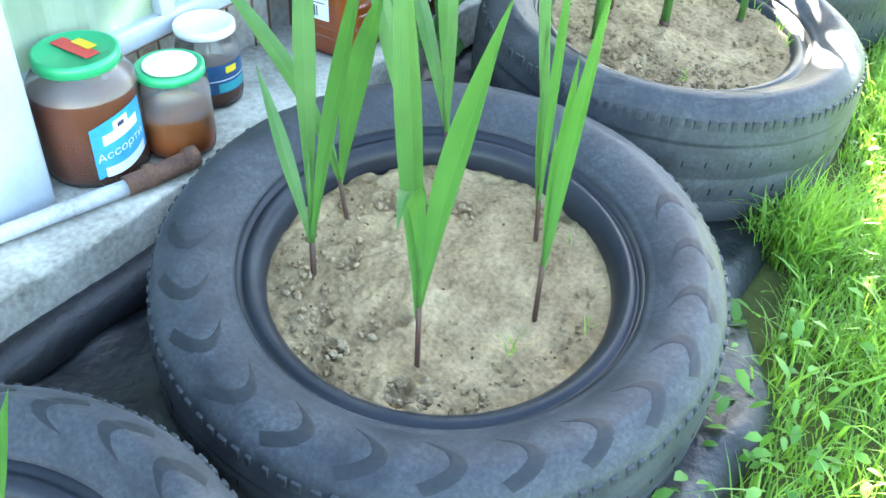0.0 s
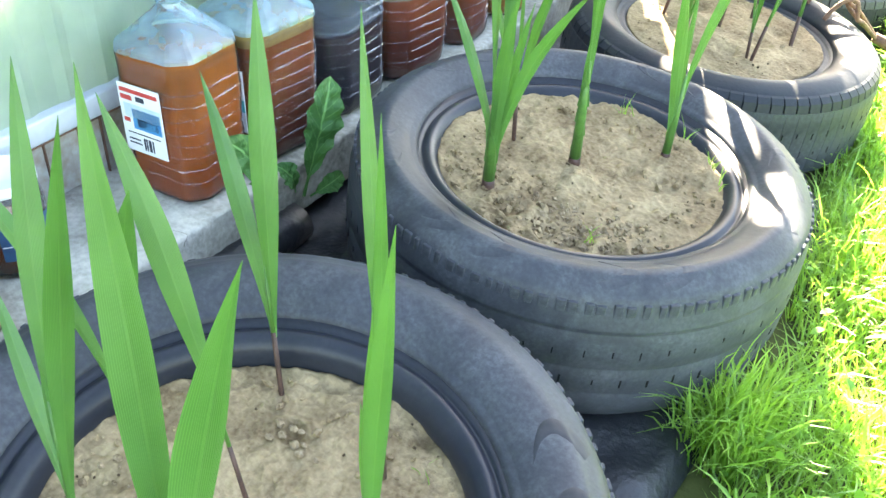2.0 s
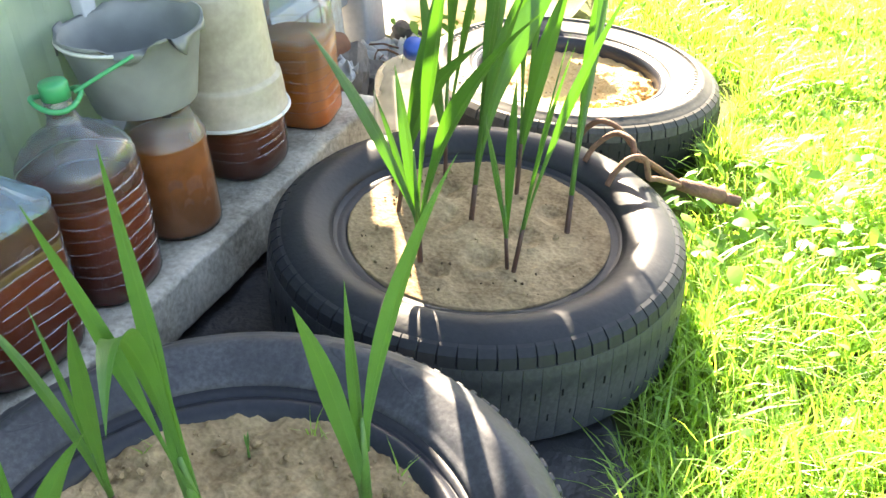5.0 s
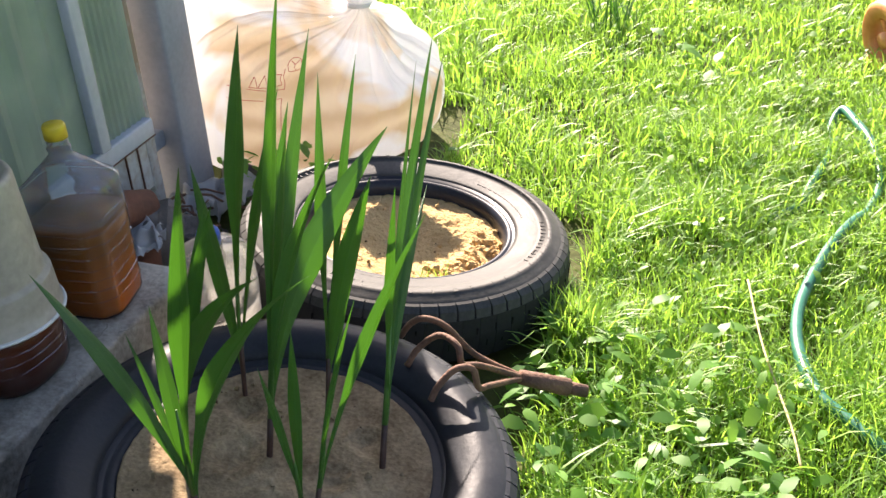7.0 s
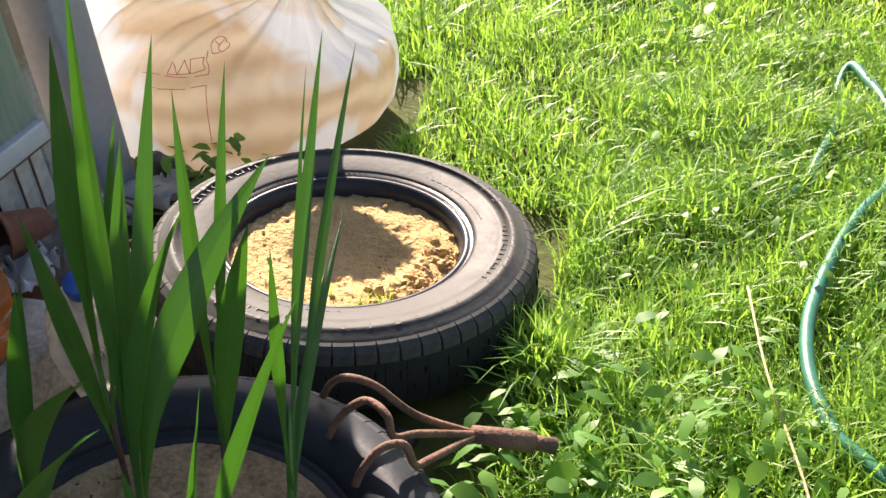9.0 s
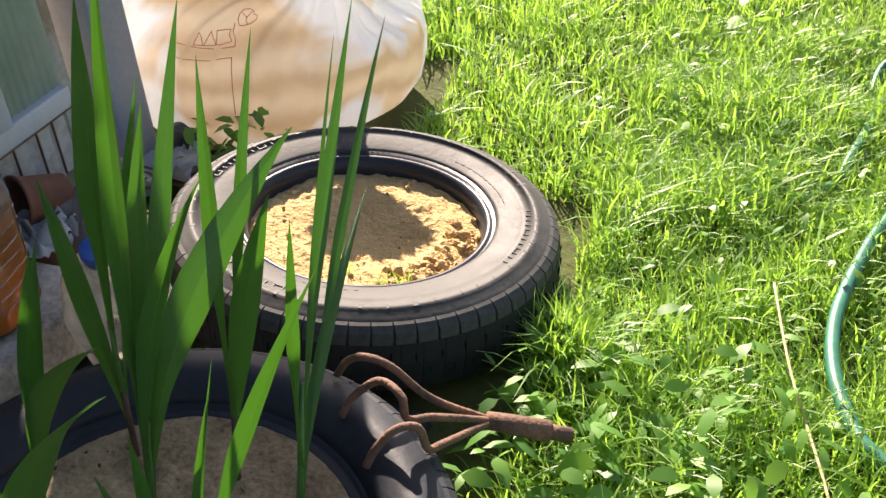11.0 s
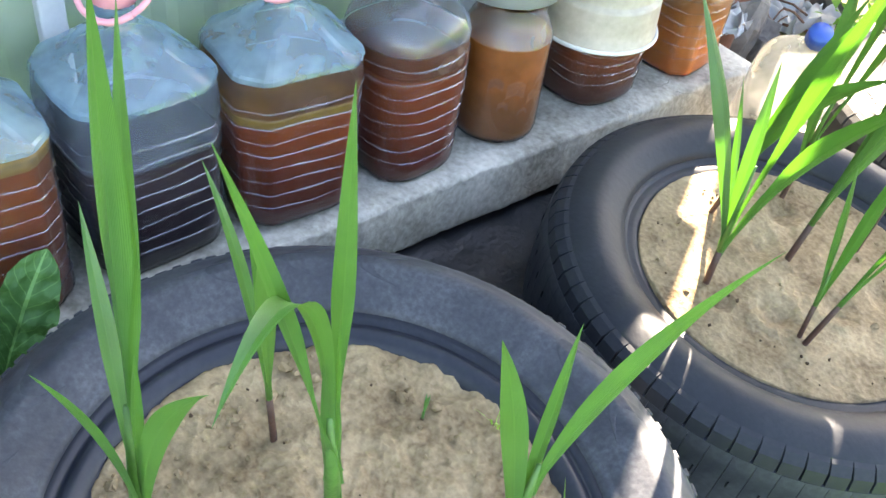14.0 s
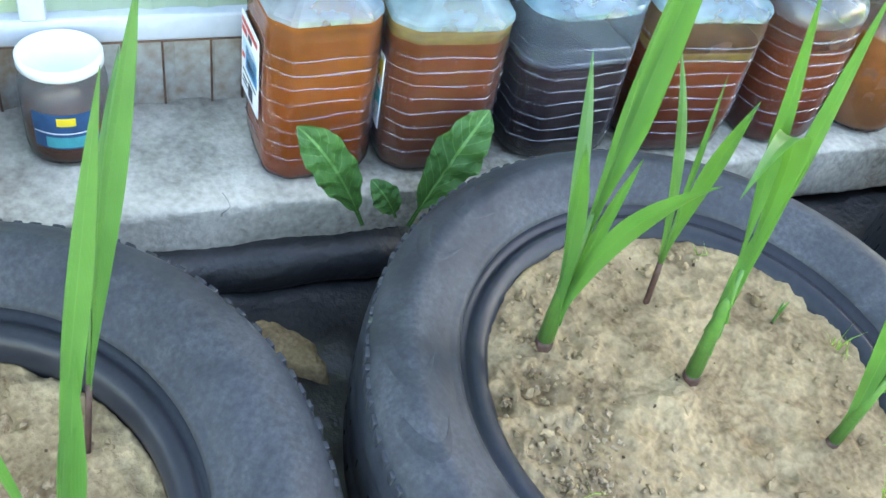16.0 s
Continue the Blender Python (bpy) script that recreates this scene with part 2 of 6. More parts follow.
add_cracks(CONCRETE, (0.24, 0.225, 0.195), 7.0, 0.0035)
# Darker copy of the pale paint: the corner post's shade is in its colour.
PAINT = material("shaded_painted_metal", (0.17, 0.19, 0.225), (0.27, 0.30, 0.35), 0.5, 5, 90, 0.1)
RUST = material("rusty_iron", (0.06, 0.03, 0.022), (0.2, 0.1, 0.06), 0.8, 25, 200, 0.5)
# Darker and brighter copy of one leaf; LEAF has painted shade in its colour.
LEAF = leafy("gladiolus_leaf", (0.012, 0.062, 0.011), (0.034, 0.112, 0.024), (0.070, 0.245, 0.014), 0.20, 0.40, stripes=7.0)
BRIGHT_LEAF = leafy("bright_gladiolus_leaf", (0.026, 0.104, 0.022), (0.064, 0.175, 0.046), (0.105, 0.310, 0.030), 0.24, 0.42, stripes=7.0)
STEM_GREEN = material("green_stem", (0.03, 0.10, 0.018), (0.06, 0.16, 0.03), 0.5, 30, 120, 0.2)
STEM = material("purple_stem", (0.026, 0.012, 0.010), (0.080, 0.034, 0.022), 0.6, 40, 150, 0.3)
GRASS = leafy("grass_blade", (0.022, 0.090, 0.010), (0.23, 0.405, 0.075), (0.40, 0.69, 0.08), 0.42, 0.46, island=True)
WEED = leafy("weed_leaf", (0.045, 0.15, 0.022), (0.15, 0.32, 0.055), (0.28, 0.54, 0.06), 0.42, 0.5, island=True)
PET = clear("clear_pet", (0.93, 0.95, 0.97), 0.06, 1.6, 0.025, 0.12)
# The ribs' pale haze is a highlight of the sky put into the colour.
PET_RIB = clear("rib_highlight", (0.93, 0.94, 0.97), 0.2, 1.9, 0.17, 0.2, (0.72, 0.75, 0.88))
PET_GREY = clear("crumpled_grey_pet", (0.80, 0.80, 0.77), 0.18, 1.5, 0.42, 1.0, (0.46, 0.45, 0.42), 14.0, 0.5)
PET_FOG = clear("fogged_pet", (0.85, 0.92, 0.98), 0.09, 1.7, 0.20, 0.7, (0.42, 0.52, 0.66))
# Bottle shoulders: the sky's pale reflection and highlights are painted in as haze.
PET_TOP = clear("sky_sheen_pet", (0.86, 0.94, 1.0), 0.06, 1.8, 0.27, 0.9, (0.50, 0.79, 1.0), 15.0, 0.55)
PET_DOME = clear("clear_dome_pet", (0.90, 0.92, 0.93), 0.05, 1.7, 0.13, 1.0, (0.68, 0.78, 0.92), 17.0, 0.7)
PET_STAIN = clear("brown_stained_pet", (0.66, 0.52, 0.44), 0.07, 1.6, 0.30, 0.5, (0.26, 0.16, 0.13), 22.0, 0.7)
# Haze for condensation, with the liquid's sky reflection painted into it.
GLASS_HAZE = clear("hazy_jar_glass", (0.90, 0.92, 0.93), 0.05, 1.6, 0.30, 0.5, (0.50, 0.48, 0.50))
GLASS = clear("jar_glass", (0.94, 0.96, 0.95), 0.03, 1.5, 0.035, 0.2, (0.7, 0.75, 0.76))
# Brighter orange foot: light shining through the liquid is put into the colour.
BREW_AMBER = brew("amber_brown_brew", (0.20, 0.058, 0.008), (0.33, 0.100, 0.014), (0.44, 0.080, 0.006))
BREW_RED = brew("red_brown_brew", (0.12, 0.028, 0.010), (0.20, 0.050, 0.016), (0.10, 0.017, 0.008))
BREW_BROWN = brew("brown_brew", (0.13, 0.036, 0.013), (0.21, 0.062, 0.022), (0.075, 0.021, 0.012))
# Here too, light passing through is painted as a brighter foot.
BREW_ORANGE = brew("orange_brew", (0.27, 0.105, 0.026), (0.39, 0.155, 0.040), (0.80, 0.21, 0.012))
BREW_DARK = brew("dark_brew", (0.018, 0.012, 0.016), (0.038, 0.024, 0.028), (0.010, 0.007, 0.009))


# ---- building helpers ----
def part(name, bm, mat, parent=None, label="", smooth=True):
    """Links a bmesh as one mesh object, under a thing or a part."""
    me = bpy.data.meshes.new(name)
    bm.to_mesh(me)
    bm.free()
    if mat:
        me.materials.append(mat)
    if smooth:
        for p in me.polygons:
            p.use_smooth = True
    ob = new(name, me)
    if parent:
        ob.parent = parent
    if label:
        ob["label"] = label
    return ob


def thing(name, place, label, category, group="", turn=0.0, kind=""):
    ob = new(name)
    ob.empty_display_size = 0.02
    ob.matrix_basis = pose(*place, 0, 0, turn)
    return tagged(ob, label, category, group, kind)


def outline(a, e):
    """Unit outline at an angle: 2 is round, up to 3 ever squarer, above that an octagon with flat sides."""
    c, s = math.cos(a), math.sin(a)
    if e <= 3:
        return math.copysign(abs(c) ** (2 / e), c), math.copysign(abs(s) ** (2 / e), s)
    r = 1 / max(abs(c), abs(s), (abs(c) + abs(s)) / 1.66)
    r = r * 0.93 + 0.07 * 1.05
    return c * r, s * r


def loft(rings, seg=32, cap_low=True, cap_high=True, bm=None):
    """Rings of z, half width x, half width y, squareness (2 is round), joined from below to above."""
    bm = bm or bmesh.new()
    rows = []
    for z, rx, ry, e in rings:
        row = []
        for k in range(seg):
            a = 2 * math.pi * (k + 0.5) / seg
            x, y = outline(a, e)
            row.append(bm.verts.new((rx * x, ry * y, z)))
        rows.append(row)
    for a, b in zip(rows, rows[1:]):
        for k in range(seg):
            bm.faces.new((a[k], a[(k + 1) % seg], b[(k + 1) % seg], b[k]))
    if cap_low:
        bm.faces.new(rows[0][::-1])
    if cap_high:
        bm.faces.new(rows[-1])
    return bm


def round_loft(profile, seg=40, **more):
    return loft([(z, r, r, 2) for r, z in profile], seg, **more)


def lathe(profile, seg=96, bm=None):
    """A closed section of (r, z), turned about the z axis."""
    bm = bm or bmesh.new()
    rows = [[bm.verts.new((r * math.cos(2 * math.pi * k / seg), r * math.sin(2 * math.pi * k / seg), z)) for r, z in profile] for k in range(seg)]
    n = len(profile)
    for k in range(seg):
        a, b = rows[k], rows[(k + 1) % seg]
        for i in range(n):
            bm.faces.new((a[i], b[i], b[(i + 1) % n], a[(i + 1) % n]))
    bmesh.ops.recalc_face_normals(bm, faces=bm.faces)
    return bm


def box(x0, x1, y0, y1, z0, z1, bevel=0.004, bm=None, cuts=0):
    bm2 = bmesh.new()
    bmesh.ops.create_cube(bm2, size=1.0, matrix=Matrix.Translation(((x0 + x1) / 2, (y0 + y1) / 2, (z0 + z1) / 2)) @ Matrix.Diagonal((x1 - x0, y1 - y0, z1 - z0, 1)))
    if bevel:
        bmesh.ops.bevel(bm2, geom=bm2.edges[:], offset=bevel, segments=2, affect="EDGES", profile=0.6)
    if bm is None:
        return bm2
    me = bpy.data.meshes.new("tmp")
    bm2.to_mesh(me)
    bm2.free()
    bm.from_mesh(me)
    bpy.data.meshes.remove(me)
    return bm


def tube(points, radius, seg=10, bm=None, radii=None):
    """A round rod along the points."""
    bm = bm or bmesh.new()
    pts = [Vector(p) for p in points]
    rows, side = [], None
    for i, p in enumerate(pts):
        d = (pts[min(i + 1, len(pts) - 1)] - pts[max(i - 1, 0)]).normalized()
        if side is None:
            side = d.orthogonal().normalized()
        side = (side - d * side.dot(d)).normalized()
        up = d.cross(side)
        r = radii[i] if radii else radius
        rows.append([bm.verts.new(p + (side * math.cos(2 * math.pi * k / seg) + up * math.sin(2 * math.pi * k / seg)) * r) for k in range(seg)])
    for a, b in zip(rows, rows[1:]):
        for k in range(seg):
            bm.faces.new((a[k], b[k], b[(k + 1) % seg], a[(k + 1) % seg]))
    bm.faces.new(rows[0])
    bm.faces.new(rows[-1][::-1])
    bmesh.ops.recalc_face_normals(bm, faces=bm.faces)
    return bm


def smooth_line(points, n=6):
    """A curve through the points, by Catmull and Rom."""
    p = [Vector(q) for q in points]
    p = [p[0] * 2 - p[1]] + p + [p[-1] * 2 - p[-2]]
    out = []
    for i in range(1, len(p) - 2):
        for k in range(n):
            t = k / n
            out.append(0.5 * (2 * p[i] + (p[i + 1] - p[i - 1]) * t + (2 * p[i - 1] - 5 * p[i] + 4 * p[i + 1] - p[i + 2]) * t * t + (3 * p[i] - p[i - 1] - 3 * p[i + 1] + p[i + 2]) * t ** 3))
    return out + [p[-2]]


def mesh_of(name, verts, faces, mat, smooth=False):
    me = bpy.data.meshes.new(name)
    me.from_pydata(verts, [], faces)
    me.materials.append(mat)
    if smooth:
        me.polygons.foreach_set("use_smooth", [True] * len(me.polygons))
    return new(name, me)


def fuzz(v, scale, amount, seed=0.0):
    return noise.noise(Vector((v[0] * scale + seed, v[1] * scale - seed, v[2] * scale + 0.37 * seed))) * amount


# ---- ground ----
def build_ground():
    edge = [-60, -20, -8] + [-4 + 0.25 * k for k in range(49)] + [12, 20, 60]
    verts = [(x, y, fuzz((x, y, 0), 1.2, 0.02) - 0.012 if max(abs(x), abs(y)) < 9 else -0.012) for y in edge for x in edge]
    n = len(edge)
    faces = [(j * n + i, j * n + i + 1, (j + 1) * n + i + 1, (j + 1) * n + i) for j in range(n - 1) for i in range(n - 1)]
    ob = mesh_of("ground", verts, faces, SOIL, True)
    tagged(ob, "dark lawn soil under green grass", "ground", kind="structure")


def build_cloth():
    """Black film under the tyres, wrinkled, tucked under the slab."""
    nx, ny = 40, 150
    verts, faces = [], []
    for j in range(ny + 1):
        for i in range(nx + 1):
            y = -2.3 + 3.34 * j / ny
            x = -0.46 + (0.79 + 0.12 * max(0.0, min(1.0, (-0.35 - y) / 0.2)) - 0.20 * max(0.0, min(1.0, (y - 0.40) / 0.3))) * i / nx
            x += fuzz((0, y, 0), 5, 0.03) * (i / nx)
            z = 0.022 + abs(fuzz((x, y, 0), 9, 0.03)) + fuzz((x, y, 1), 30, 0.008)
            if x < -0.3:
                z += 0.02 * (-0.3 - x) / 0.16
            if i == nx:
                z = 0.0
            verts.append((x, y, z))
    for j in range(ny):
        for i in range(nx):
            a = j * (nx + 1) + i
            faces.append((a, a + 1, a + nx + 2, a + nx + 1))
    ob = mesh_of("ground_cloth", verts, faces, CLOTH, True)
    tagged(ob, "wrinkled black plastic film under the tyres", "film", kind="structure")


LEDGE_X, LEDGE_Z, WALL_X = -0.359, 0.143, -0.565


def build_ledge():
    """Rough concrete slab along the greenhouse, its front edge broken and uneven."""
    bm = bmesh.new()
    ny, prof = 420, [(-0.63, 0.0), (-0.63, LEDGE_Z), (-0.54, LEDGE_Z), (-0.48, LEDGE_Z), (-0.42, LEDGE_Z), (-0.376, LEDGE_Z), (LEDGE_X - 0.005, LEDGE_Z), (LEDGE_X - 0.0018, LEDGE_Z - 0.0012), (LEDGE_X, LEDGE_Z - 0.005), (LEDGE_X, LEDGE_Z - 0.009), (LEDGE_X, 0.115), (LEDGE_X, 0.085), (LEDGE_X, 0.062), (LEDGE_X - 0.001, 0.0575), (LEDGE_X - 0.005, 0.0555), (LEDGE_X - 0.010, 0.055), (-0.415, 0.052), (-0.475, 0.05), (-0.485, 0.0)]
    rows = []
    for j in range(ny + 1):
        y = -2.3 + 3.36 * j / ny
        row = []
        for i, (x, z) in enumerate(prof):
            if 1 <= i <= 6:
                z += fuzz((x, y, 0), 8, 0.005) + fuzz((x, y, 4), 35, 0.0016)
            if 6 <= i <= 15:
                x += fuzz((0, y, 0), 5, 0.006) + fuzz((1, y, z), 50, 0.0030) + fuzz((2, y, z), 120, 0.0026)
                z += fuzz((3, y, z), 25, 0.0012) if i > 9 else 0.0
            chip = max(0.0, noise.noise(Vector((y * 21, 4.2, 0))) - 0.22) * max(0.0, noise.noise(Vector((y * 55, 8.1, 1))) + 0.35)
            if 6 <= i <= 9:
                x, z = x - chip * 0.022, z - chip * 0.020 * (9.5 - i) / 3
            row.append(bm.verts.new((x + 0.0104 * y, y, z)))
        rows.append(row)
    for a, b in zip(rows, rows[1:]):
        for i in range(len(prof) - 1):
            bm.faces.new((a[i], a[i + 1], b[i + 1], b[i]))
    bm.faces.new(rows[0])
    bm.faces.new(rows[-1][::-1])
    bmesh.ops.recalc_face_normals(bm, faces=bm.faces)
    ob = part("ledge", bm, CONCRETE)
    tagged(ob, "weathered grey concrete slab along the greenhouse", "ledge", kind="structure")


PANE = leafy("milky_pane", (0.31, 0.38, 0.36), (0.48, 0.56, 0.50), (0.43, 0.54, 0.41), 0.5, 0.3)
RAIL = material("pale_grey_paint", (0.34, 0.38, 0.43), (0.47, 0.51, 0.56), 0.5, 5, 90, 0.1)
BOARD = material("rust_stained_sheet", (0.25, 0.185, 0.13), (0.42, 0.44, 0.44), 0.6, 3.2, 70, 0.2, spread=0.12)


def build_greenhouse():
    """Long side: metal sheet at the foot, a rail, ribbed milky panes, posts; then the gable and roof. Unseen boards
    and flaps are added to shape the shade.
    """
    g = thing("greenhouse", (0, 0, 0), "grey-white metal greenhouse with ribbed milky panes", "greenhouse", kind="structure")
    y0, y1, top = -2.3, 1.33, 1.75
    bm = bmesh.new()
    n = 230
    low, high = [], []
    for k in range(n + 1):
        y = y0 + (y1 - y0) * k / n
        x = WALL_X - 0.012 + 0.006 * (1 if (k // 3) % 2 else -1) * 0.5
        low.append(bm.verts.new((x, y, LEDGE_Z - 0.01)))
        high.append(bm.verts.new((x, y, 0.255)))
    for k in range(n):
        bm.faces.new((low[k], low[k + 1], high[k + 1], high[k]))
    part("foot_board", bm, BOARD, g, "grey corrugated sheet with rusty joints", False)
    rib = part("sheet_rib", box(-0.002, 0.002, -0.0012, 0.0012, 0.0, 0.104, 0.0005), RUST, g, "thin rusty joint of the sheet", False)
    for k in range(74):
        o = rib if k == 0 else new("sheet_rib", rib.data)
        o.parent = g
        o.location = (WALL_X - 0.0075, y0 + 0.02 + 0.049 * k + 0.006 * math.sin(k * 2.3), LEDGE_Z - 0.004)
    part("rust_line", box(WALL_X - 0.012, WALL_X + 0.0125, y0, y1, 0.2445, 0.2465, 0.0006), RUST, g, "rusty lower edge of the rail", False)
    part("rail", box(WALL_X - 0.03, WALL_X + 0.012, y0, y1, 0.246, 0.280), RAIL, g, "grey-white painted rail")
    part("top_rail", box(WALL_X - 0.03, WALL_X + 0.012, y0, 1.40, top, top + 0.05), PAINT, g)
    y = y0
    while y < y1 - 0.05:
        w = min(0.58, y1 - y)
        bm = bmesh.new()
        k = 36
        front = [[bm.verts.new((WALL_X - 0.006 + (0.004 if i % 4 == 0 else 0.0), y + w * i / k, z)) for z in (0.280, top)] for i in range(k + 1)]
        back = [[bm.verts.new((WALL_X - 0.016, y + w * i / k, z)) for z in (0.280, top)] for i in range(k + 1)]
        for i in range(k):
            bm.faces.new((front[i][0], front[i + 1][0], front[i + 1][1], front[i][1]))
            bm.faces.new((back[i][0], back[i][1], back[i + 1][1], back[i + 1][0]))
        part("pane", bm, PANE, g, "ribbed milky pane", False)
        y += w
    for yy in (-1.72, -1.14, -0.56, 0.02, 0.60, 1.18):
        part("mullion", box(WALL_X - 0.005, WALL_X + 0.016, yy - 0.014, yy + 0.014, 0.280, top, 0.003), RAIL, g)
    part("corner_post", box(-0.690, -0.578, 1.45, 1.545, -0.02, 0.72, 0.006), PAINT, g, "painted post with its shade in the grey-blue colour")
    part("sill", box(-0.66, -0.62, 1.29, 1.46, 0.160, 0.195, 0.004), PAINT, g)
    # Unseen boards, added to set the edges of shade on tyres and lawn.
    part("gutter_board", box(WALL_X - 0.005, -0.503, y0, 1.40, 1.0, 1.175, 0.003), PAINT, g)
    part("gutter_board", box(WALL_X - 0.005, -0.476, y0, 1.40, 1.175, 1.45, 0.003), PAINT, g)
    part("end_board", box(-0.59, -0.560, 1.332, 1.405, 0.62, 0.78, 0.003), PAINT, g)
    part("end_board", box(-0.59, -0.527, 1.332, 1.405, 0.78, 0.92, 0.003), PAINT, g)
    part("end_board", box(-0.59, -0.564, 1.332, 1.405, 0.92, top, 0.003), PAINT, g)
    part("gable_board", box(-2.6, -0.60, 1.392, 1.41, 1.30, top, 0.003), PAINT, g)
    part("gable_foot", box(-2.6, -0.60, 1.36, 1.39, -0.02, 0.5, 0.003), BOARD, g)
    part("gable", box(-2.6, -0.60, 1.36, 1.39, 0.5, top, 0.003), PANE, g)
    part("roof", box(-2.7, -0.49, y0, 1.40, top + 0.05, top + 0.08, 0.003), PANE, g)
    part("back_wall", box(-2.62, -2.58, y0, 1.4, 0.0, top, 0.003), PANE, g)
    # Unseen flaps and a bar, added only to cut the patches of sun.
    for x0, x1, z0, z1 in ((-0.609, -0.245, 0.65, 0.84), (-0.597, -0.262, 0.84, 0.90), (-0.583, -0.285, 0.90, 0.985), (-0.565, -0.415, 0.985, 1.13)):
        part("vent_flap", box(x0, x1, 1.547, 1.567, z0, z1, 0.003), PAINT, g)
    for x0, x1, z0, z1 in ((-0.538, -0.45, 1.13, 1.268), (-0.500, -0.44, 1.268, 1.40), (-0.62, -0.44, 1.40, 1.62)):
        part("upper_flap", box(x0, x1, 1.569, 1.587, z0, z1, 0.003), PAINT, g)
    part("flap_rail", box(-0.68, -0.500, 1.590, 1.604, 1.290, 1.322, 0.002), PAINT, g)
    part("post", box(-0.535, -0.475, -0.955, -0.862, LEDGE_Z - 0.01, top, 0.006), RAIL, g, "grey-white painted post")
    return g


# ---- tyres ----
def tyre_section(R, top, rb, flat=""):
    """Section of a worn tyre from the bead up over the sidewall and down the tread."""
    t = top
    inner = [(rb + 0.002, t * 0.45), (rb - 0.004, t - 0.050), (rb - 0.003, t - 0.030), (rb + 0.001, t - 0.022), (rb + 0.005, t - 0.0185), (rb + 0.009, t - 0.018), (rb + 0.011, t - 0.020), (rb + 0.013, t - 0.020), (rb + 0.016, t - 0.014), (rb + 0.022, t - 0.011), (rb + 0.030, t - 0.009), (rb + 0.040, t - 0.006), (rb + 0.055, t - 0.003), (rb + 0.070, t - 0.001)]
    whole = [(rb + 0.002, t * 0.45), (rb - 0.004, t - 0.060), (rb - 0.002, t - 0.046), (rb + 0.004, t - 0.036), (rb + 0.012, t - 0.030), (rb + 0.019, t - 0.030), (rb + 0.022, t - 0.034),
            (rb + 0.026, t - 0.034), (rb + 0.030, t - 0.024), (rb + 0.036, t - 0.018), (rb + 0.040, t - 0.0175), (rb + 0.042, t - 0.0155), (rb + 0.055, t - 0.007), (rb + 0.070, t - 0.002), (R - 0.042, t),
            (R - 0.030, t - 0.001), (R - 0.028, t - 0.003), (R - 0.018, t - 0.007), (R - 0.008, t - 0.014), (R - 0.003, t - 0.020), (R, t - 0.030), (R + 0.005, t - 0.055), (R + 0.006, t - 0.058), (R + 0.0045, t - 0.061), (R + 0.0045, t - 0.065), (R + 0.0065, t - 0.068),
            (R + 0.0075, t * 0.52), (R + 0.006, t * 0.505), (R + 0.006, t * 0.485), (R + 0.0075, t * 0.47), (R + 0.006, t * 0.34), (R + 0.0048, t * 0.325), (R + 0.0048, t * 0.305), (R + 0.006, t * 0.29), (R, t * 0.16), (R - 0.014, 0.012), (R - 0.05, 0.0)]
    if flat == "round":
        return [(rb + 0.002, t * 0.45), (rb - 0.004, t - 0.058), (rb - 0.003, t - 0.042), (rb + 0.001, t - 0.034), (rb + 0.006, t - 0.030), (rb + 0.012, t - 0.029), (rb + 0.016, t - 0.030), (rb + 0.018, t - 0.0295), (rb + 0.022, t - 0.023), (rb + 0.030, t - 0.0155), (rb + 0.039, t - 0.0085), (rb + 0.049, t - 0.003), (rb + 0.060, t), (R - 0.038, t - 0.0005), (R - 0.030, t - 0.0028)] + whole[17:]
    return inner + whole[14:] if flat else whole


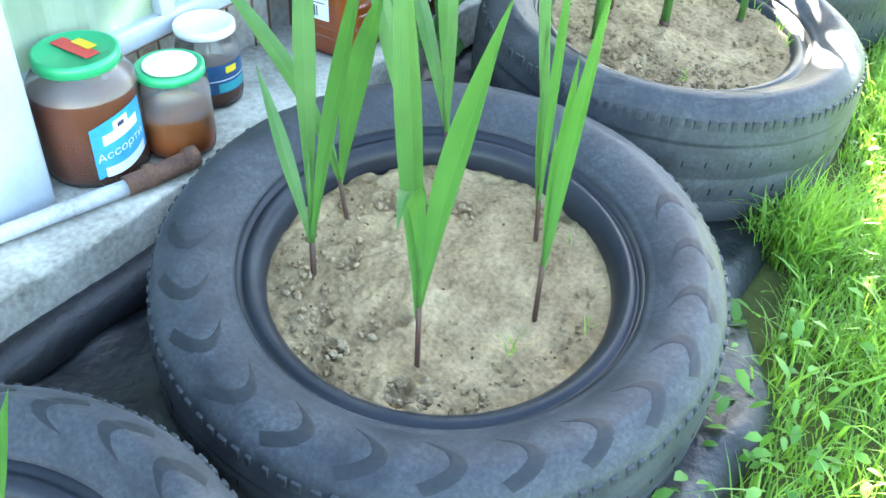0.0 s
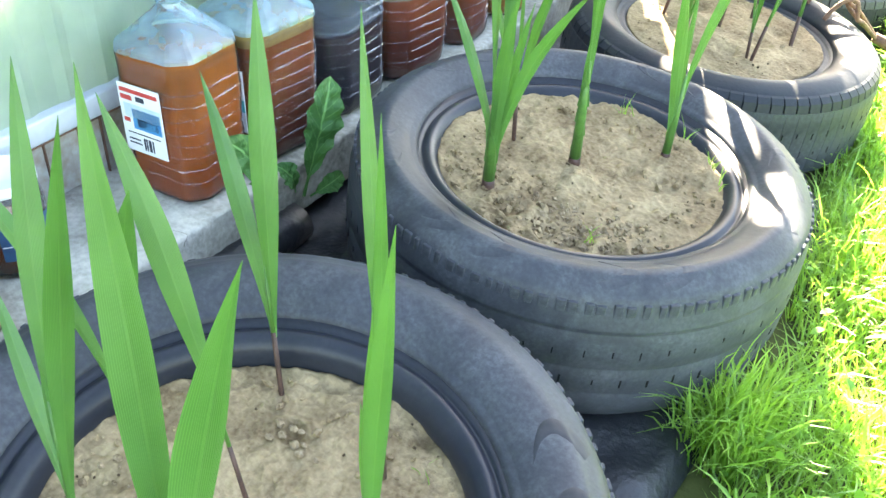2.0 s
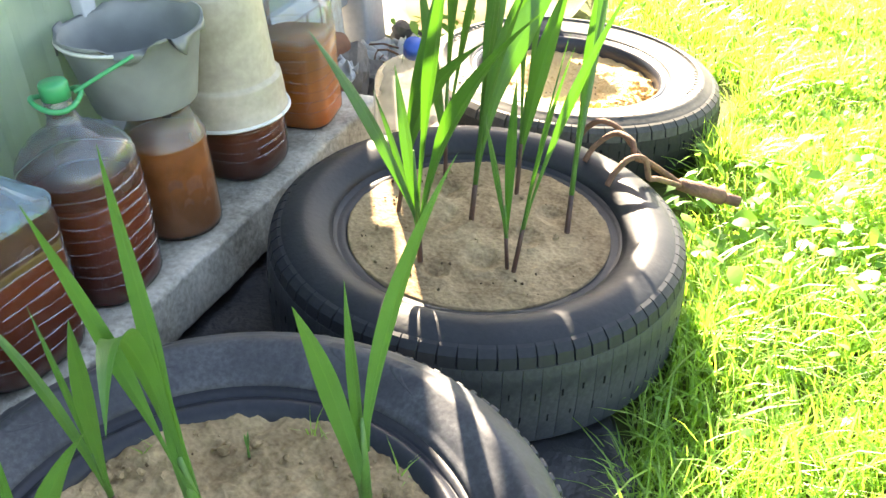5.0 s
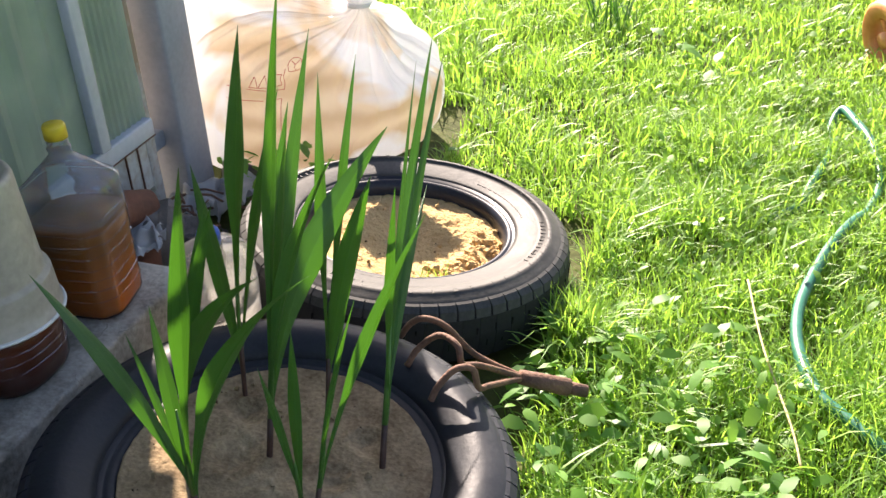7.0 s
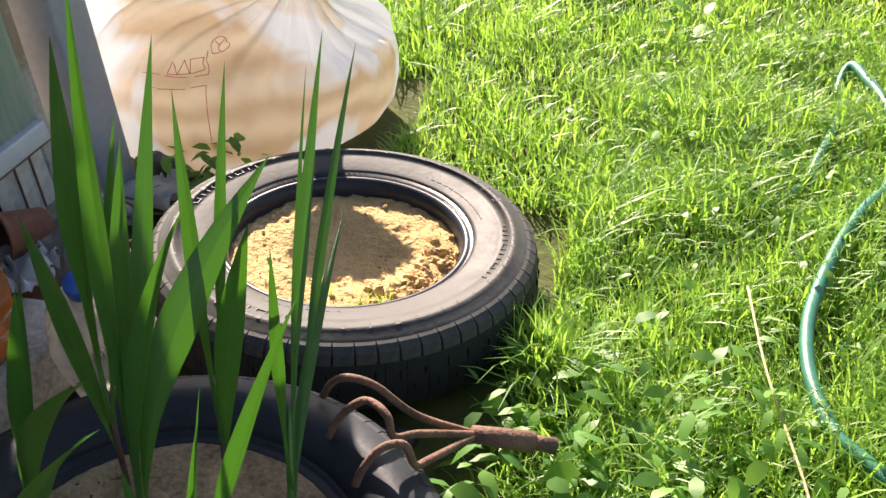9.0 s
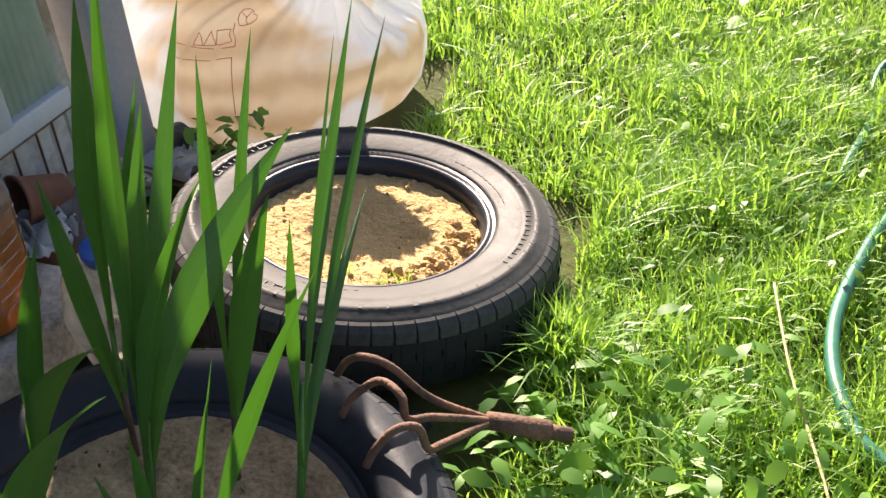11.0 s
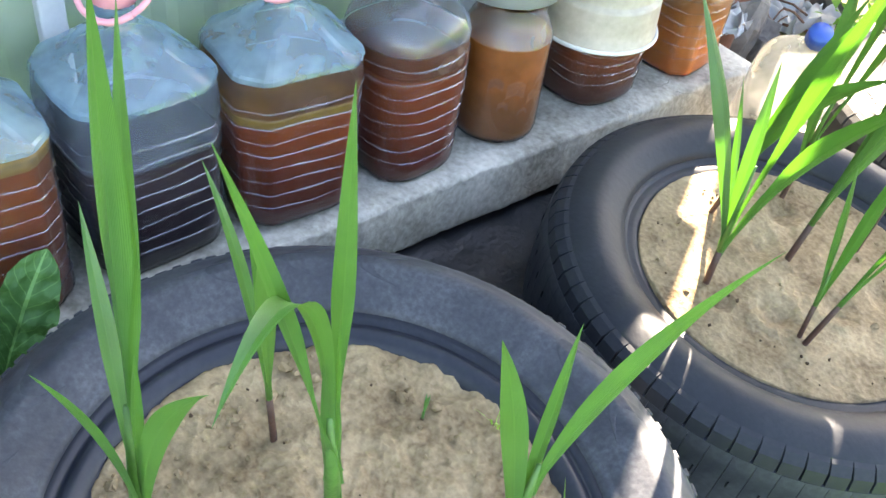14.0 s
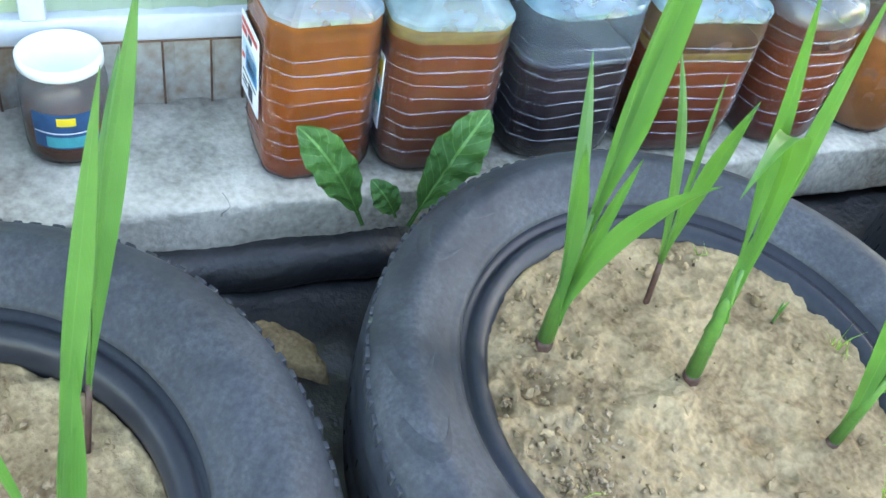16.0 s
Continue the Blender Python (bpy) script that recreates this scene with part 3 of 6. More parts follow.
def build_tyre(name, x, y, R, top, rb, lean, mat, label, nubs, blocks, z=0.015, tread_mat=None):
    t = thing("tyre", (x, y, z), label, "tyre", "row of tyre planters")
    t.matrix_basis = pose(x + top * lean[0], y + top * lean[1], z) @ Matrix.Rotation(lean[1], 4, "X") @ Matrix.Rotation(-lean[0], 4, "Y")
    section = tyre_section(R, top, rb, {"d": "round", "e": "flat"}.get(name, ""))
    bm = lathe(section[8:] + [(rb + 0.04, 0.02), (rb + 0.04, top - 0.045)], 128)
    part("body", bm, mat, t)
    part("bead", lathe(section[:9] + [(rb + 0.034, top - 0.040), (rb + 0.034, top * 0.4)], 128), mat if name == "d" else RUBBER_BEAD, t, "smooth bead round the hole")
    if nubs:
        bm = box(-0.0052, 0.0052, -0.0037, 0.006, -0.0115, 0.0062, 0.0015)
        first = part("tread_nub", bm, mat, t)
        n = nubs
        for k in range(n):
            o = first if k == 0 else new("tread_nub", first.data)
            o.parent = t
            a = 2 * math.pi * k / n + random.uniform(-0.008, 0.008)
            o.matrix_basis = pose((R - 0.002) * math.cos(a), (R - 0.002) * math.sin(a), top - 0.028, 0, 0, math.degrees(a) + 90) @ Matrix.Diagonal((random.uniform(0.7, 1.3), 1, random.uniform(0.7, 1.2), 1))
    if nubs or blocks:
        # Raised black bars: the shade inside tread slits is put into their colour.
        slit = part("sipe", box(-0.0011, 0.0011, -0.0012, 0.0030, -0.006, 0.006, 0.0), SLIT_SHADE, t, "thin dark bar painted with the shade of a tread slit", False)
        rg = random.Random(nubs + blocks)
        for k in range(112):
            o = slit if k == 0 else new("sipe", slit.data)
            o.parent = t
            a, high = 2 * math.pi * (k // 2 + 0.5 * (k % 2)) / 56 + rg.uniform(-0.012, 0.012), top * (0.605 if k % 2 else 0.405)
            o.matrix_basis = pose((R + (0.0085 if blocks else 0.0062)) * math.cos(a), (R + (0.0085 if blocks else 0.0062)) * math.sin(a), high + rg.uniform(-0.003, 0.003), 0, 0, math.degrees(a) + 90) @ Matrix.Diagonal((rg.uniform(0.6, 1.2), 1, rg.uniform(0.5, 1.1), 1))
    if blocks:
        w = 2 * math.pi * R / blocks
        shoulder = [(-0.022, top - 0.0075), (-0.008, top - 0.0120), (0.001, top - 0.0195), (0.0050, top - 0.0340), (-0.004, top - 0.0345), (-0.016, top - 0.018)]
        tread = [(0.0053, top - 0.0343), (0.0078, top - 0.052), (0.0096, top * 0.52), (0.0094, top * 0.40), (0.0078, top * 0.20), (-0.004, top * 0.12), (-0.010, top * 0.5), (-0.003, top - 0.0343)]
        for kind, prof, half, slant in (("shoulder_block", shoulder, 0.455, 0.05), ("tread_block", tread, 0.5, 0.0)):
            bm = bmesh.new()
            m = len(prof)
            rows = [[bm.verts.new(((u + slant * (top - zz) / top) * w, -d + (0.0006 if abs(u) == half and half < 0.5 else 0.0), zz)) for d, zz in prof] for u in (-half, -half * 0.97, half * 0.97, half)]
            for r0, r1 in zip(rows, rows[1:]):
                for i in range(m):
                    bm.faces.new((r0[i], r1[i], r1[(i + 1) % m], r0[(i + 1) % m]))
            bm.faces.new(rows[0])
            bm.faces.new(rows[-1][::-1])
            bmesh.ops.recalc_face_normals(bm, faces=bm.faces)
            first = part(kind, bm, mat if kind == "shoulder_block" else tread_mat or mat, t, smooth=False)
            for k in range(blocks):
                o = first if k == 0 else new(kind, first.data)
                o.parent = t
                a = 2 * math.pi * (k + (0.0 if kind == "shoulder_block" else 0.3)) / blocks
                o.matrix_basis = pose(R * math.cos(a), R * math.sin(a), 0, 0, 0, math.degrees(a) + 90)
    return t


def height_on(section, r):
    """Height of the sidewall's surface at a radius."""
    for (r0, z0), (r1, z1) in zip(section[11:20], section[12:21]):
        if r0 <= r <= r1 and r1 > r0:
            return z0 + (z1 - z0) * (r - r0) / (r1 - r0)
    return section[14][1]


def build_scallops(t, R, top, rb, count, mat, worn=()):
    """Hooked smooth fields moulded round the sidewall, like breaking waves, a little proud of it."""
    section = tyre_section(R, top, rb)
    crest = smooth_line([(0, 0, 0), (5, 20, 0), (14, 35, 0), (24, 37, 0), (33, 28, 0), (39, 15, 0), (42, 4, 0)], 5)
    hollow = smooth_line([(0, 0, 0), (8, 15, 0), (15, 20.5, 0), (21, 20, 0), (26, 14, 0), (30, 6, 0), (34, -4, 0)], 5)
    bm = bmesh.new()
    rows = []
    n = 6
    for p, q in zip(crest, hollow):
        row = []
        for k in range(n + 1):
            s = k / n
            m = p.lerp(q, s)
            r, a = rb + 0.056 + (R - rb - 0.056 - 0.012) * m.x / 42.0, m.y * 0.001 / (R - 0.03) * 1.3
            row.append(bm.verts.new((r * math.sin(a), -r * math.cos(a), height_on(section, min(r, R - 0.009)) + (0.0005 if 0 < k < n else -0.0004))))
        rows.append(row)
    for a, b in zip(rows, rows[1:]):
        for k in range(n):
            bm.faces.new((a[k], a[k + 1], b[k + 1], b[k]))
    bmesh.ops.recalc_face_normals(bm, faces=bm.faces)
    if sum(f.normal.z for f in bm.faces) < 0:
        bmesh.ops.reverse_faces(bm, faces=bm.faces)
    first = part("scallop", bm, mat, t)
    for k in [q for q in range(count) if q not in worn]:
        o = first if k == 0 else new("scallop", first.data)
        o.parent = t
        o.matrix_basis = pose(0, 0, 0, 0, 0, 360 * k / count)


def build_marks(t, R, top, count, mat, seed, arc=360.0, first_deg=0.0):
    """Raised moulding marks on the sidewall, too worn to read."""
    rg = random.Random(seed)
    bm = box(-0.0045, 0.0045, -0.007, 0.007, -0.001, 0.0006, 0.0003)
    one = part("moulded_mark", bm, mat, t, smooth=False)
    for k in range(count):
        o = one if k == 0 else new("moulded_mark", one.data)
        o.parent = t
        a = radians(first_deg + arc * k / count + rg.uniform(-2, 2))
        r = R - 0.036
        o.matrix_basis = pose(r * math.cos(a), r * math.sin(a), top - 0.0006, 0, 0, math.degrees(a) + 90) @ Matrix.Diagonal((rg.uniform(0.25, 0.9), rg.uniform(0.5, 1.1), 0.5, 1))


def build_lettering(t, r, z, first, step, count, tall, mat):
    """A row of moulded bars in place of the lettering round a sidewall, each of two or three thin strokes."""
    for k in range(count):
        a = radians(first + step * k)
        bm = bmesh.new()
        w = tall * 0.40
        for x0, x1, y0, y1 in ((-w, -w * 0.78, -tall / 2, tall / 2), (w * 0.78, w, -tall / 2, tall / 2), (-w, w, tall * (0.40 if k % 2 else -0.05), tall * (0.49 if k % 2 else 0.04))):
            box(x0, x1, y0, y1, -0.0012, 0.0004, 0.0002, bm)
        part("letter_bar", bm, mat, t, smooth=False).matrix_basis = pose(r * math.cos(a), r * math.sin(a), z, 0, 0, math.degrees(a) + 90)


def build_sand(x, y, z, r, lean, mat, seed, rough=0.008, label="", bowl=0.0, pits=()):
    """Lumpy sand filling in a tyre."""
    bm = bmesh.new()
    rings, seg = 84, 300
    mid = bm.verts.new((0, 0, bowl * -1.0 + fuzz((seed, 0, 0), 20, rough)))
    rows = []
    for i in range(1, rings + 1):
        q = r * i / rings
        row = []
        for k in range(seg):
            a = 2 * math.pi * k / seg
            p = (q * math.cos(a), q * math.sin(a), seed)
            h = fuzz(p, 12, rough, seed) + fuzz(p, 30, rough * 0.5, seed) + fuzz(p, 85, rough * 0.5, seed) + abs(fuzz(p, 150, rough * 0.45, seed)) - abs(fuzz(p, 48, rough * 0.5, seed + 5)) - max(0.0, fuzz(p, 21, 1.0, seed + 9) - 0.42) * rough * 3.5 - bowl * max(0.0, 1 - (q / (0.62 * r)) ** 2)
            for u, v, w, deep in pits:
                d = math.hypot(p[0] + x - u, p[1] + y - v) / w
                if d < 2.5:
                    h += deep * (0.55 * math.exp(-((d - 1.4) / 0.45) ** 2) - math.exp(-d * d)) * (0.8 + fuzz(p, 60, 0.8, seed))
            row.append(bm.verts.new((p[0], p[1], h)))
        rows.append(row)
    for k in range(seg):
        bm.faces.new((mid, rows[0][k], rows[0][(k + 1) % seg]))
    for a, b in zip(rows, rows[1:]):
        for k in range(seg):
            bm.faces.new((a[k], b[k], b[(k + 1) % seg], a[(k + 1) % seg]))
    skirt = [bm.verts.new((v.co.x * 1.02, v.co.y * 1.02, -z + 0.03)) for v in rows[-1]]
    for k in range(seg):
        bm.faces.new((rows[-1][k], skirt[k], skirt[(k + 1) % seg], rows[-1][(k + 1) % seg]))
    ob = part("sand_filling", bm, mat)
    ob.matrix_basis = pose(x, y, z) @ Matrix.Rotation(lean[1], 4, "X") @ Matrix.Rotation(-lean[0], 4, "Y")
    return tagged(ob, label, "sand", "sand in the tyres")


def build_crumbs(x, y, z, r, lean, mat, seed, count, near_rim=0.5, label="loose crumbs of damp sand", fine=1.0):
    """Loose clods and crumbs lying on the sand."""
    rg = random.Random(seed)
    bm = bmesh.new()
    for _ in range(count):
        q = r * (rg.uniform(0.72, 0.97) if rg.random() < near_rim else math.sqrt(rg.random()) * 0.95)
        a = rg.gauss(-1.7, 0.9) if rg.random() < near_rim else rg.uniform(0, 6.283)
        s = fine * rg.uniform(0.0014, 0.0042) * (1.6 if rg.random() < 0.12 else 1)
        px, py = q * math.cos(a), q * math.sin(a)
        pz = py * math.tan(lean[1]) + px * math.tan(lean[0])
        m = Matrix.Translation((px, py, pz + s * 0.3)) @ Euler((rg.uniform(0, 6), rg.uniform(0, 6), rg.uniform(0, 6))).to_matrix().to_4x4() @ Matrix.Diagonal((s * rg.uniform(0.7, 1.5), s, s * rg.uniform(0.6, 1.0), 1))
        got = bmesh.ops.create_icosphere(bm, subdivisions=1, radius=1.0, matrix=m)
        for v in got["verts"]:
            v.co += Vector((rg.uniform(-1, 1), rg.uniform(-1, 1), rg.uniform(-1, 1))) * s * 0.36
    ob = part("sand_crumbs", bm, mat, smooth=False)
    ob.location = (x, y, z)
    return tagged(ob, label, "sand", kind="stuff")


def build_ridge_grit(x, y, lean, top, r, seed, count):
    """Grit caught along the ridge of the sidewall."""
    rg = random.Random(seed)
    bm = bmesh.new()
    for _ in range(count):
        a, q, s = rg.uniform(0, 6.283), r + rg.uniform(-0.003, 0.004), rg.uniform(0.0006, 0.0018)
        px, py = q * math.cos(a), q * math.sin(a)
        got = bmesh.ops.create_icosphere(bm, subdivisions=1, radius=s, matrix=Matrix.Translation((px, py, py * math.tan(lean[1]) + px * math.tan(lean[0]) + rg.uniform(-0.0003, 0.0003))))
        for v in got["verts"]:
            v.co += Vector((rg.uniform(-1, 1), rg.uniform(-1, 1), rg.uniform(-1, 1))) * s * 0.35
    ob = part("grit", bm, SAND, smooth=False)
    ob.location = (x, y, top)
    return tagged(ob, "grains of sand caught on a tyre's inner ridge", "sand", kind="stuff")


build_ground()
build_cloth()
build_ledge()
build_greenhouse()
# name, centre of the top, radius, height, bead radius, slope in x and y, sand height
TYRES = {
    "a": (-0.010, -1.405, 0.315, 0.190, 0.200, (-0.05, 0.05), 0.140),
    "b": (0.044, -0.703, 0.345, 0.193, 0.216, (-0.096, 0.098), 0.141),
    "c": (0.034, -0.000, 0.316, 0.233, 0.200, (-0.074, -0.013), 0.206),
    "d": (0.016, 0.647, 0.287, 0.190, 0.181, (-0.082, -0.018), 0.176),
    "e": (-0.050, 1.313, 0.291, 0.134, 0.180, (-0.093, -0.070), 0.100),
}
PEAT = material("dark_soil_bits", (0.03, 0.02, 0.013), (0.10, 0.065, 0.04), 0.95, 40, 240, 0.5, specular=0.1)
TYRE_LOOK = {
    "a": (RUBBER, "worn black car tyre lying flat", 110, 0),
    "b": (RUBBER, "black car tyre with scalloped sidewall, filled with sand", 112, 0),
    "c": (RUBBER, "smooth worn black tyre with sand and shoots", 116, 0),
    "d": (RUBBER_DARK, "dark tyre with grooved tread, planted with tall shoots", 0, 76),
    "e": (RUBBER_DUSTY, "dusty grey tyre with lettered sidewall and bare sand", 0, 62),
}
# small hollows scraped in the sand: place, width, depth
PITS = ((-0.074, -0.744, 0.016, 0.012), (0.099, -0.870, 0.016, 0.014), (0.124, -0.862, 0.010, 0.012), (-0.038, -0.832, 0.012, 0.009), (0.157, -0.721, 0.018, 0.007), (0.034, -0.777, 0.013, 0.009),
        (-0.008, -0.579, 0.014, 0.010), (-0.096, -0.629, 0.014, 0.009), (0.002, -0.862, 0.012, 0.008), (0.092, -0.642, 0.014, 0.006), (0.044, -0.702, 0.012, 0.006))
PITS_D = ((-0.040, 0.650, 0.026, 0.008), (0.045, 0.580, 0.022, 0.008), (-0.060, 0.725, 0.020, 0.007), (0.080, 0.650, 0.020, 0.007), (0.000, 0.530, 0.016, 0.006), (0.100, 0.725, 0.018, 0.006))
PITS_C = ((0.003, -0.148, 0.020, 0.010), (0.010, -0.195, 0.014, 0.012), (0.067, -0.172, 0.014, 0.008), (0.149, -0.155, 0.014, 0.009), (0.181, -0.125, 0.014, 0.009), (-0.039, -0.100, 0.014, 0.007), (0.096, 0.045, 0.014, 0.006), (0.066, -0.055, 0.02, 0.005))
for k, (x, y, R, top, rb, lean, zs) in TYRES.items():
    mat, label, nubs, blocks = TYRE_LOOK[k]
    tyre = build_tyre(k, x, y, R, top, rb, lean, mat, label, nubs, blocks, tread_mat=SHADED_TREAD if k == "e" else RUBBER)
    if k == "c":
        build_scallops(tyre, R, top, rb, 24, RUBBER_FADED, (1, 4, 5, 9, 10, 13, 14, 18, 19, 22))
    if k in "ab":
        build_scallops(tyre, R, top, rb, 24, RUBBER_FIELD, range(10, 20) if k == "b" else ())
    if k == "e":
        build_marks(tyre, R, top, 46, mat, 7)
        for first, glyphs in ((-14.0, 6), (-128.0, 7), (150.0, 6)):
            build_lettering(tyre, R - 0.041, top - 0.0009, first, 6.4, glyphs, 0.020, RUBBER_WORN)
        for first, glyphs in ((28.0, 22), (-100.0, 16)):
            build_lettering(tyre, rb + 0.036, top - 0.0078, first, 1.9, glyphs, 0.007, RUBBER_WORN)
    build_sand(x, y, zs, rb + 0.004, lean, SAND_DRY if k == "e" else SAND, 3.1 + ord(k), 0.0055 if k == "e" else 0.003 if k == "d" else 0.0065,
               "dry yellow sand with a shallow hollow" if k == "e" else "fine pale sand packed in a tyre", 0.02 if k == "e" else 0.0, PITS if k == "b" else PITS_C if k == "c" else PITS_D if k == "d" else ())
    build_crumbs(x, y, zs, rb, lean, SAND_DRY if k == "e" else SAND_CLOD if k == "a" else SAND, ord(k), 420 if k in "bc" else 50 if k == "e" else 30, 0.55 if k in "abc" else 0.15)
    build_crumbs(x, y, zs + 0.002, rb, lean, PEAT, ord(k) + 50, 32 if k == "d" else 70 if k == "b" else 26, 0.6, "dark bits of bark and soil on the sand", 0.5)

for k in "bcd":
    x, y, R, top, rb, lean, zs = TYRES[k]
    build_ridge_grit(x, y, lean, top - 0.0165, rb + 0.041, 90 + ord(k), 130)

chip = part("chip", box(-0.006, 0.006, -0.003, 0.003, 0.0, 0.002, 0.0006), PAINT)
chip.location = (-0.016, -0.204, 0.212)
tagged(chip, "small white chip lying on a tyre's inner lip", "chip")

def spilled_sand(x, y, z, long, wide, turn, seed):
    """A thin uneven heap of sand spilled on the film."""
    bm = bmesh.new()
    rings, seg = 7, 40
    top = bm.verts.new((0, 0, 0.014))
    rows = []
    for i in range(1, rings + 1):
        row = []
        for k in range(seg):
            a = 2 * math.pi * k / seg
            q = i / rings * (1 + 0.28 * noise.noise(Vector((math.cos(a) * 1.7, math.sin(a) * 1.7, seed))) + 0.12 * noise.noise(Vector((math.cos(a) * 6, math.sin(a) * 6, seed))))
            row.append(bm.verts.new((long * q * math.cos(a), wide * q * math.sin(a), 0.014 * (1 - (i / rings) ** 2) + (fuzz((q * math.cos(a), q * math.sin(a), seed), 9, 0.002) if i < rings else -0.03))))
        rows.append(row)
    for k in range(seg):
        bm.faces.new((top, rows[0][k], rows[0][(k + 1) % seg]))
    for a, b in zip(rows, rows[1:]):
        for k in range(seg):
            bm.faces.new((a[k], b[k], b[(k + 1) % seg], a[(k + 1) % seg]))
    ob = part("spilled_sand", bm, SAND)
    ob.matrix_basis = pose(x, y, z, 0, 0, turn)
    return tagged(ob, "pale sand spilled on black film between tyres", "sand")


spilled_sand(-0.232, -0.333, 0.040, 0.058, 0.026, 38, 4.0)

rg = random.Random(35)
bm = bmesh.new()
for u, v, w, deep in PITS[:4] + PITS[6:9] + ((-0.093, -0.79, 0.03, 0), (-0.118, -0.73, 0.03, 0), (0.052, -0.86, 0.03, 0), (-0.068, -0.83, 0.02, 0)):
    for _ in range(13):
        px, py, r = u + rg.gauss(0, w * 1.1), v + rg.gauss(0, w * 1.1), rg.uniform(0.0025, 0.0070)
        if math.hypot(px - 0.040, py + 0.706) > 0.205:
            continue
        m = Matrix.Translation((px, py, 0.142 + (py + 0.706) * 0.098 + (px - 0.040) * -0.096 + r * 0.35)) @ Euler((rg.uniform(0, 6), rg.uniform(0, 6), 0)).to_matrix().to_4x4() @ Matrix.Diagonal((r, r * 0.8, r * 0.6, 1))
        got = bmesh.ops.create_icosphere(bm, subdivisions=2, radius=1.0, matrix=m)
        for q in got["verts"]:
            q.co += Vector((rg.uniform(-1, 1), rg.uniform(-1, 1), rg.uniform(-1, 1))) * r * 0.16
for _ in range(330):
    px, py, r = rg.gauss(0.115, 0.065), rg.gauss(-0.135, 0.030), rg.uniform(0.0012, 0.0040)
    if math.hypot(px - 0.034, py) > 0.195:
        continue
    m = Matrix.Translation((px, py, 0.207 + py * -0.013 + (px - 0.034) * -0.074 + r * 0.3)) @ Euler((rg.uniform(0, 6), rg.uniform(0, 6), 0)).to_matrix().to_4x4() @ Matrix.Diagonal((r * 1.4, r * 0.8, r * 0.6, 1))
    got = bmesh.ops.create_icosphere(bm, subdivisions=1, radius=1.0, matrix=m)
    for q in got["verts"]:
        q.co += Vector((rg.uniform(-1, 1), rg.uniform(-1, 1), rg.uniform(-1, 1))) * r * 0.4
tagged(part("sand_clods", bm, SAND_CLOD, smooth=False), "damp clods of sand beside small scraped hollows", "sand", kind="stuff")

rg = random.Random(77)
bm = bmesh.new()
for _ in range(90):
    a, q = radians(rg.gauss(-22, 22)), 0.18 * rg.uniform(0.62, 0.96)
    r = rg.uniform(0.004, 0.011)
    got = bmesh.ops.create_icosphere(bm, subdivisions=2, radius=1.0, matrix=Matrix.Translation((q * math.cos(a), q * math.sin(a), r * 0.2 + -0.070 * q * math.sin(a) + -0.093 * q * math.cos(a))) @ Euler((rg.uniform(0, 6), rg.uniform(0, 6), 0)).to_matrix().to_4x4() @ Matrix.Diagonal((r, r * 0.8, r * 0.7, 1)))
    for v in got["verts"]:
        v.co += Vector((rg.uniform(-1, 1), rg.uniform(-1, 1), rg.uniform(-1, 1))) * r * 0.16
clods = part("sand_clods", bm, SAND_DRY, smooth=False)
clods.location = (-0.050, 1.313, 0.100)
tagged(clods, "broken clods of yellow sand at the tyre's rim", "sand", kind="stuff")


# ---- shoots in the tyres ----
def blade(foot, tip, width, bend, fan, base_r=0.0, seg=20, sheath=0.0, root=0.24):
    """A sword-shaped leaf from its sheath to the tip, creased along its middle. bend below nought: it arches over."""
    bm = bmesh.new()
    uv = bm.loops.layers.uv.new("UVMap")
    foot, tip = Vector(foot), Vector(tip)
    run = tip - foot
    if bend < 0:
        ctrl = foot + Vector((run.x * 0.2, run.y * 0.2, abs(run.z) * 1.15 + 0.05))
    else:
        ctrl = foot + Vector((run.x * (0.45 - 0.8 * bend), run.y * (0.45 - 0.8 * bend), run.z * (0.5 + 0.4 * bend)))
    rows = []
    flat = Vector((math.cos(fan), math.sin(fan), 0))
    for i in range(seg + 1):
        s = i / seg
        p = foot * ((1 - s) ** 2) + ctrl * (2 * s * (1 - s)) + tip * (s * s)
        d = ((ctrl - foot) * (2 - 2 * s) + (tip - ctrl) * (2 * s)).normalized()
        side = flat - d * flat.dot(d)
        if side.length < 0.2:
            side = Vector((0, 0, 1)) - d * d.z
        side.normalize()
        n = d.cross(side)
        n2 = (s * 1.15 - 0.3) * 0.5
        side = (side * math.cos(n2) + n * math.sin(n2)).normalized()
        n = d.cross(side)
        w = width * 0.5 * ((root + (1 - root) * math.sin(min(1, s / 0.55) * math.pi / 2) ** 1.5) if s < 0.55 else max(0.015, 1 - ((s - 0.55) / 0.45) ** 1.6))
        w *= 0.93 * (1 - sheath * max(0.0, min(1.0, (0.52 - s) / 0.22)))
        w = max(w, base_r * (1 - 4.5 * s))
        rows.append([bm.verts.new(p + side * (w * q + 0.05 * w * math.sin(7 * s + fan * 3)) + n * w * lift) for q, lift in ((-1, 0.30), (-0.55, 0.06), (-0.12, 0.04), (0, -0.03), (0.12, 0.04), (0.55, 0.06), (1, 0.30))])
    for i in range(seg):
        a, b = rows[i], rows[i + 1]
        across = (0.0, 0.225, 0.44, 0.5, 0.56, 0.775, 1.0)
        for k in range(6):
            f = bm.faces.new((a[k], a[k + 1], b[k + 1], b[k]))
            for lp, (u, v) in zip(f.loops, ((across[k], i / seg), (across[k + 1], i / seg), (across[k + 1], (i + 1) / seg), (across[k], (i + 1) / seg))):
                lp[uv].uv = (u, v)
    return bm


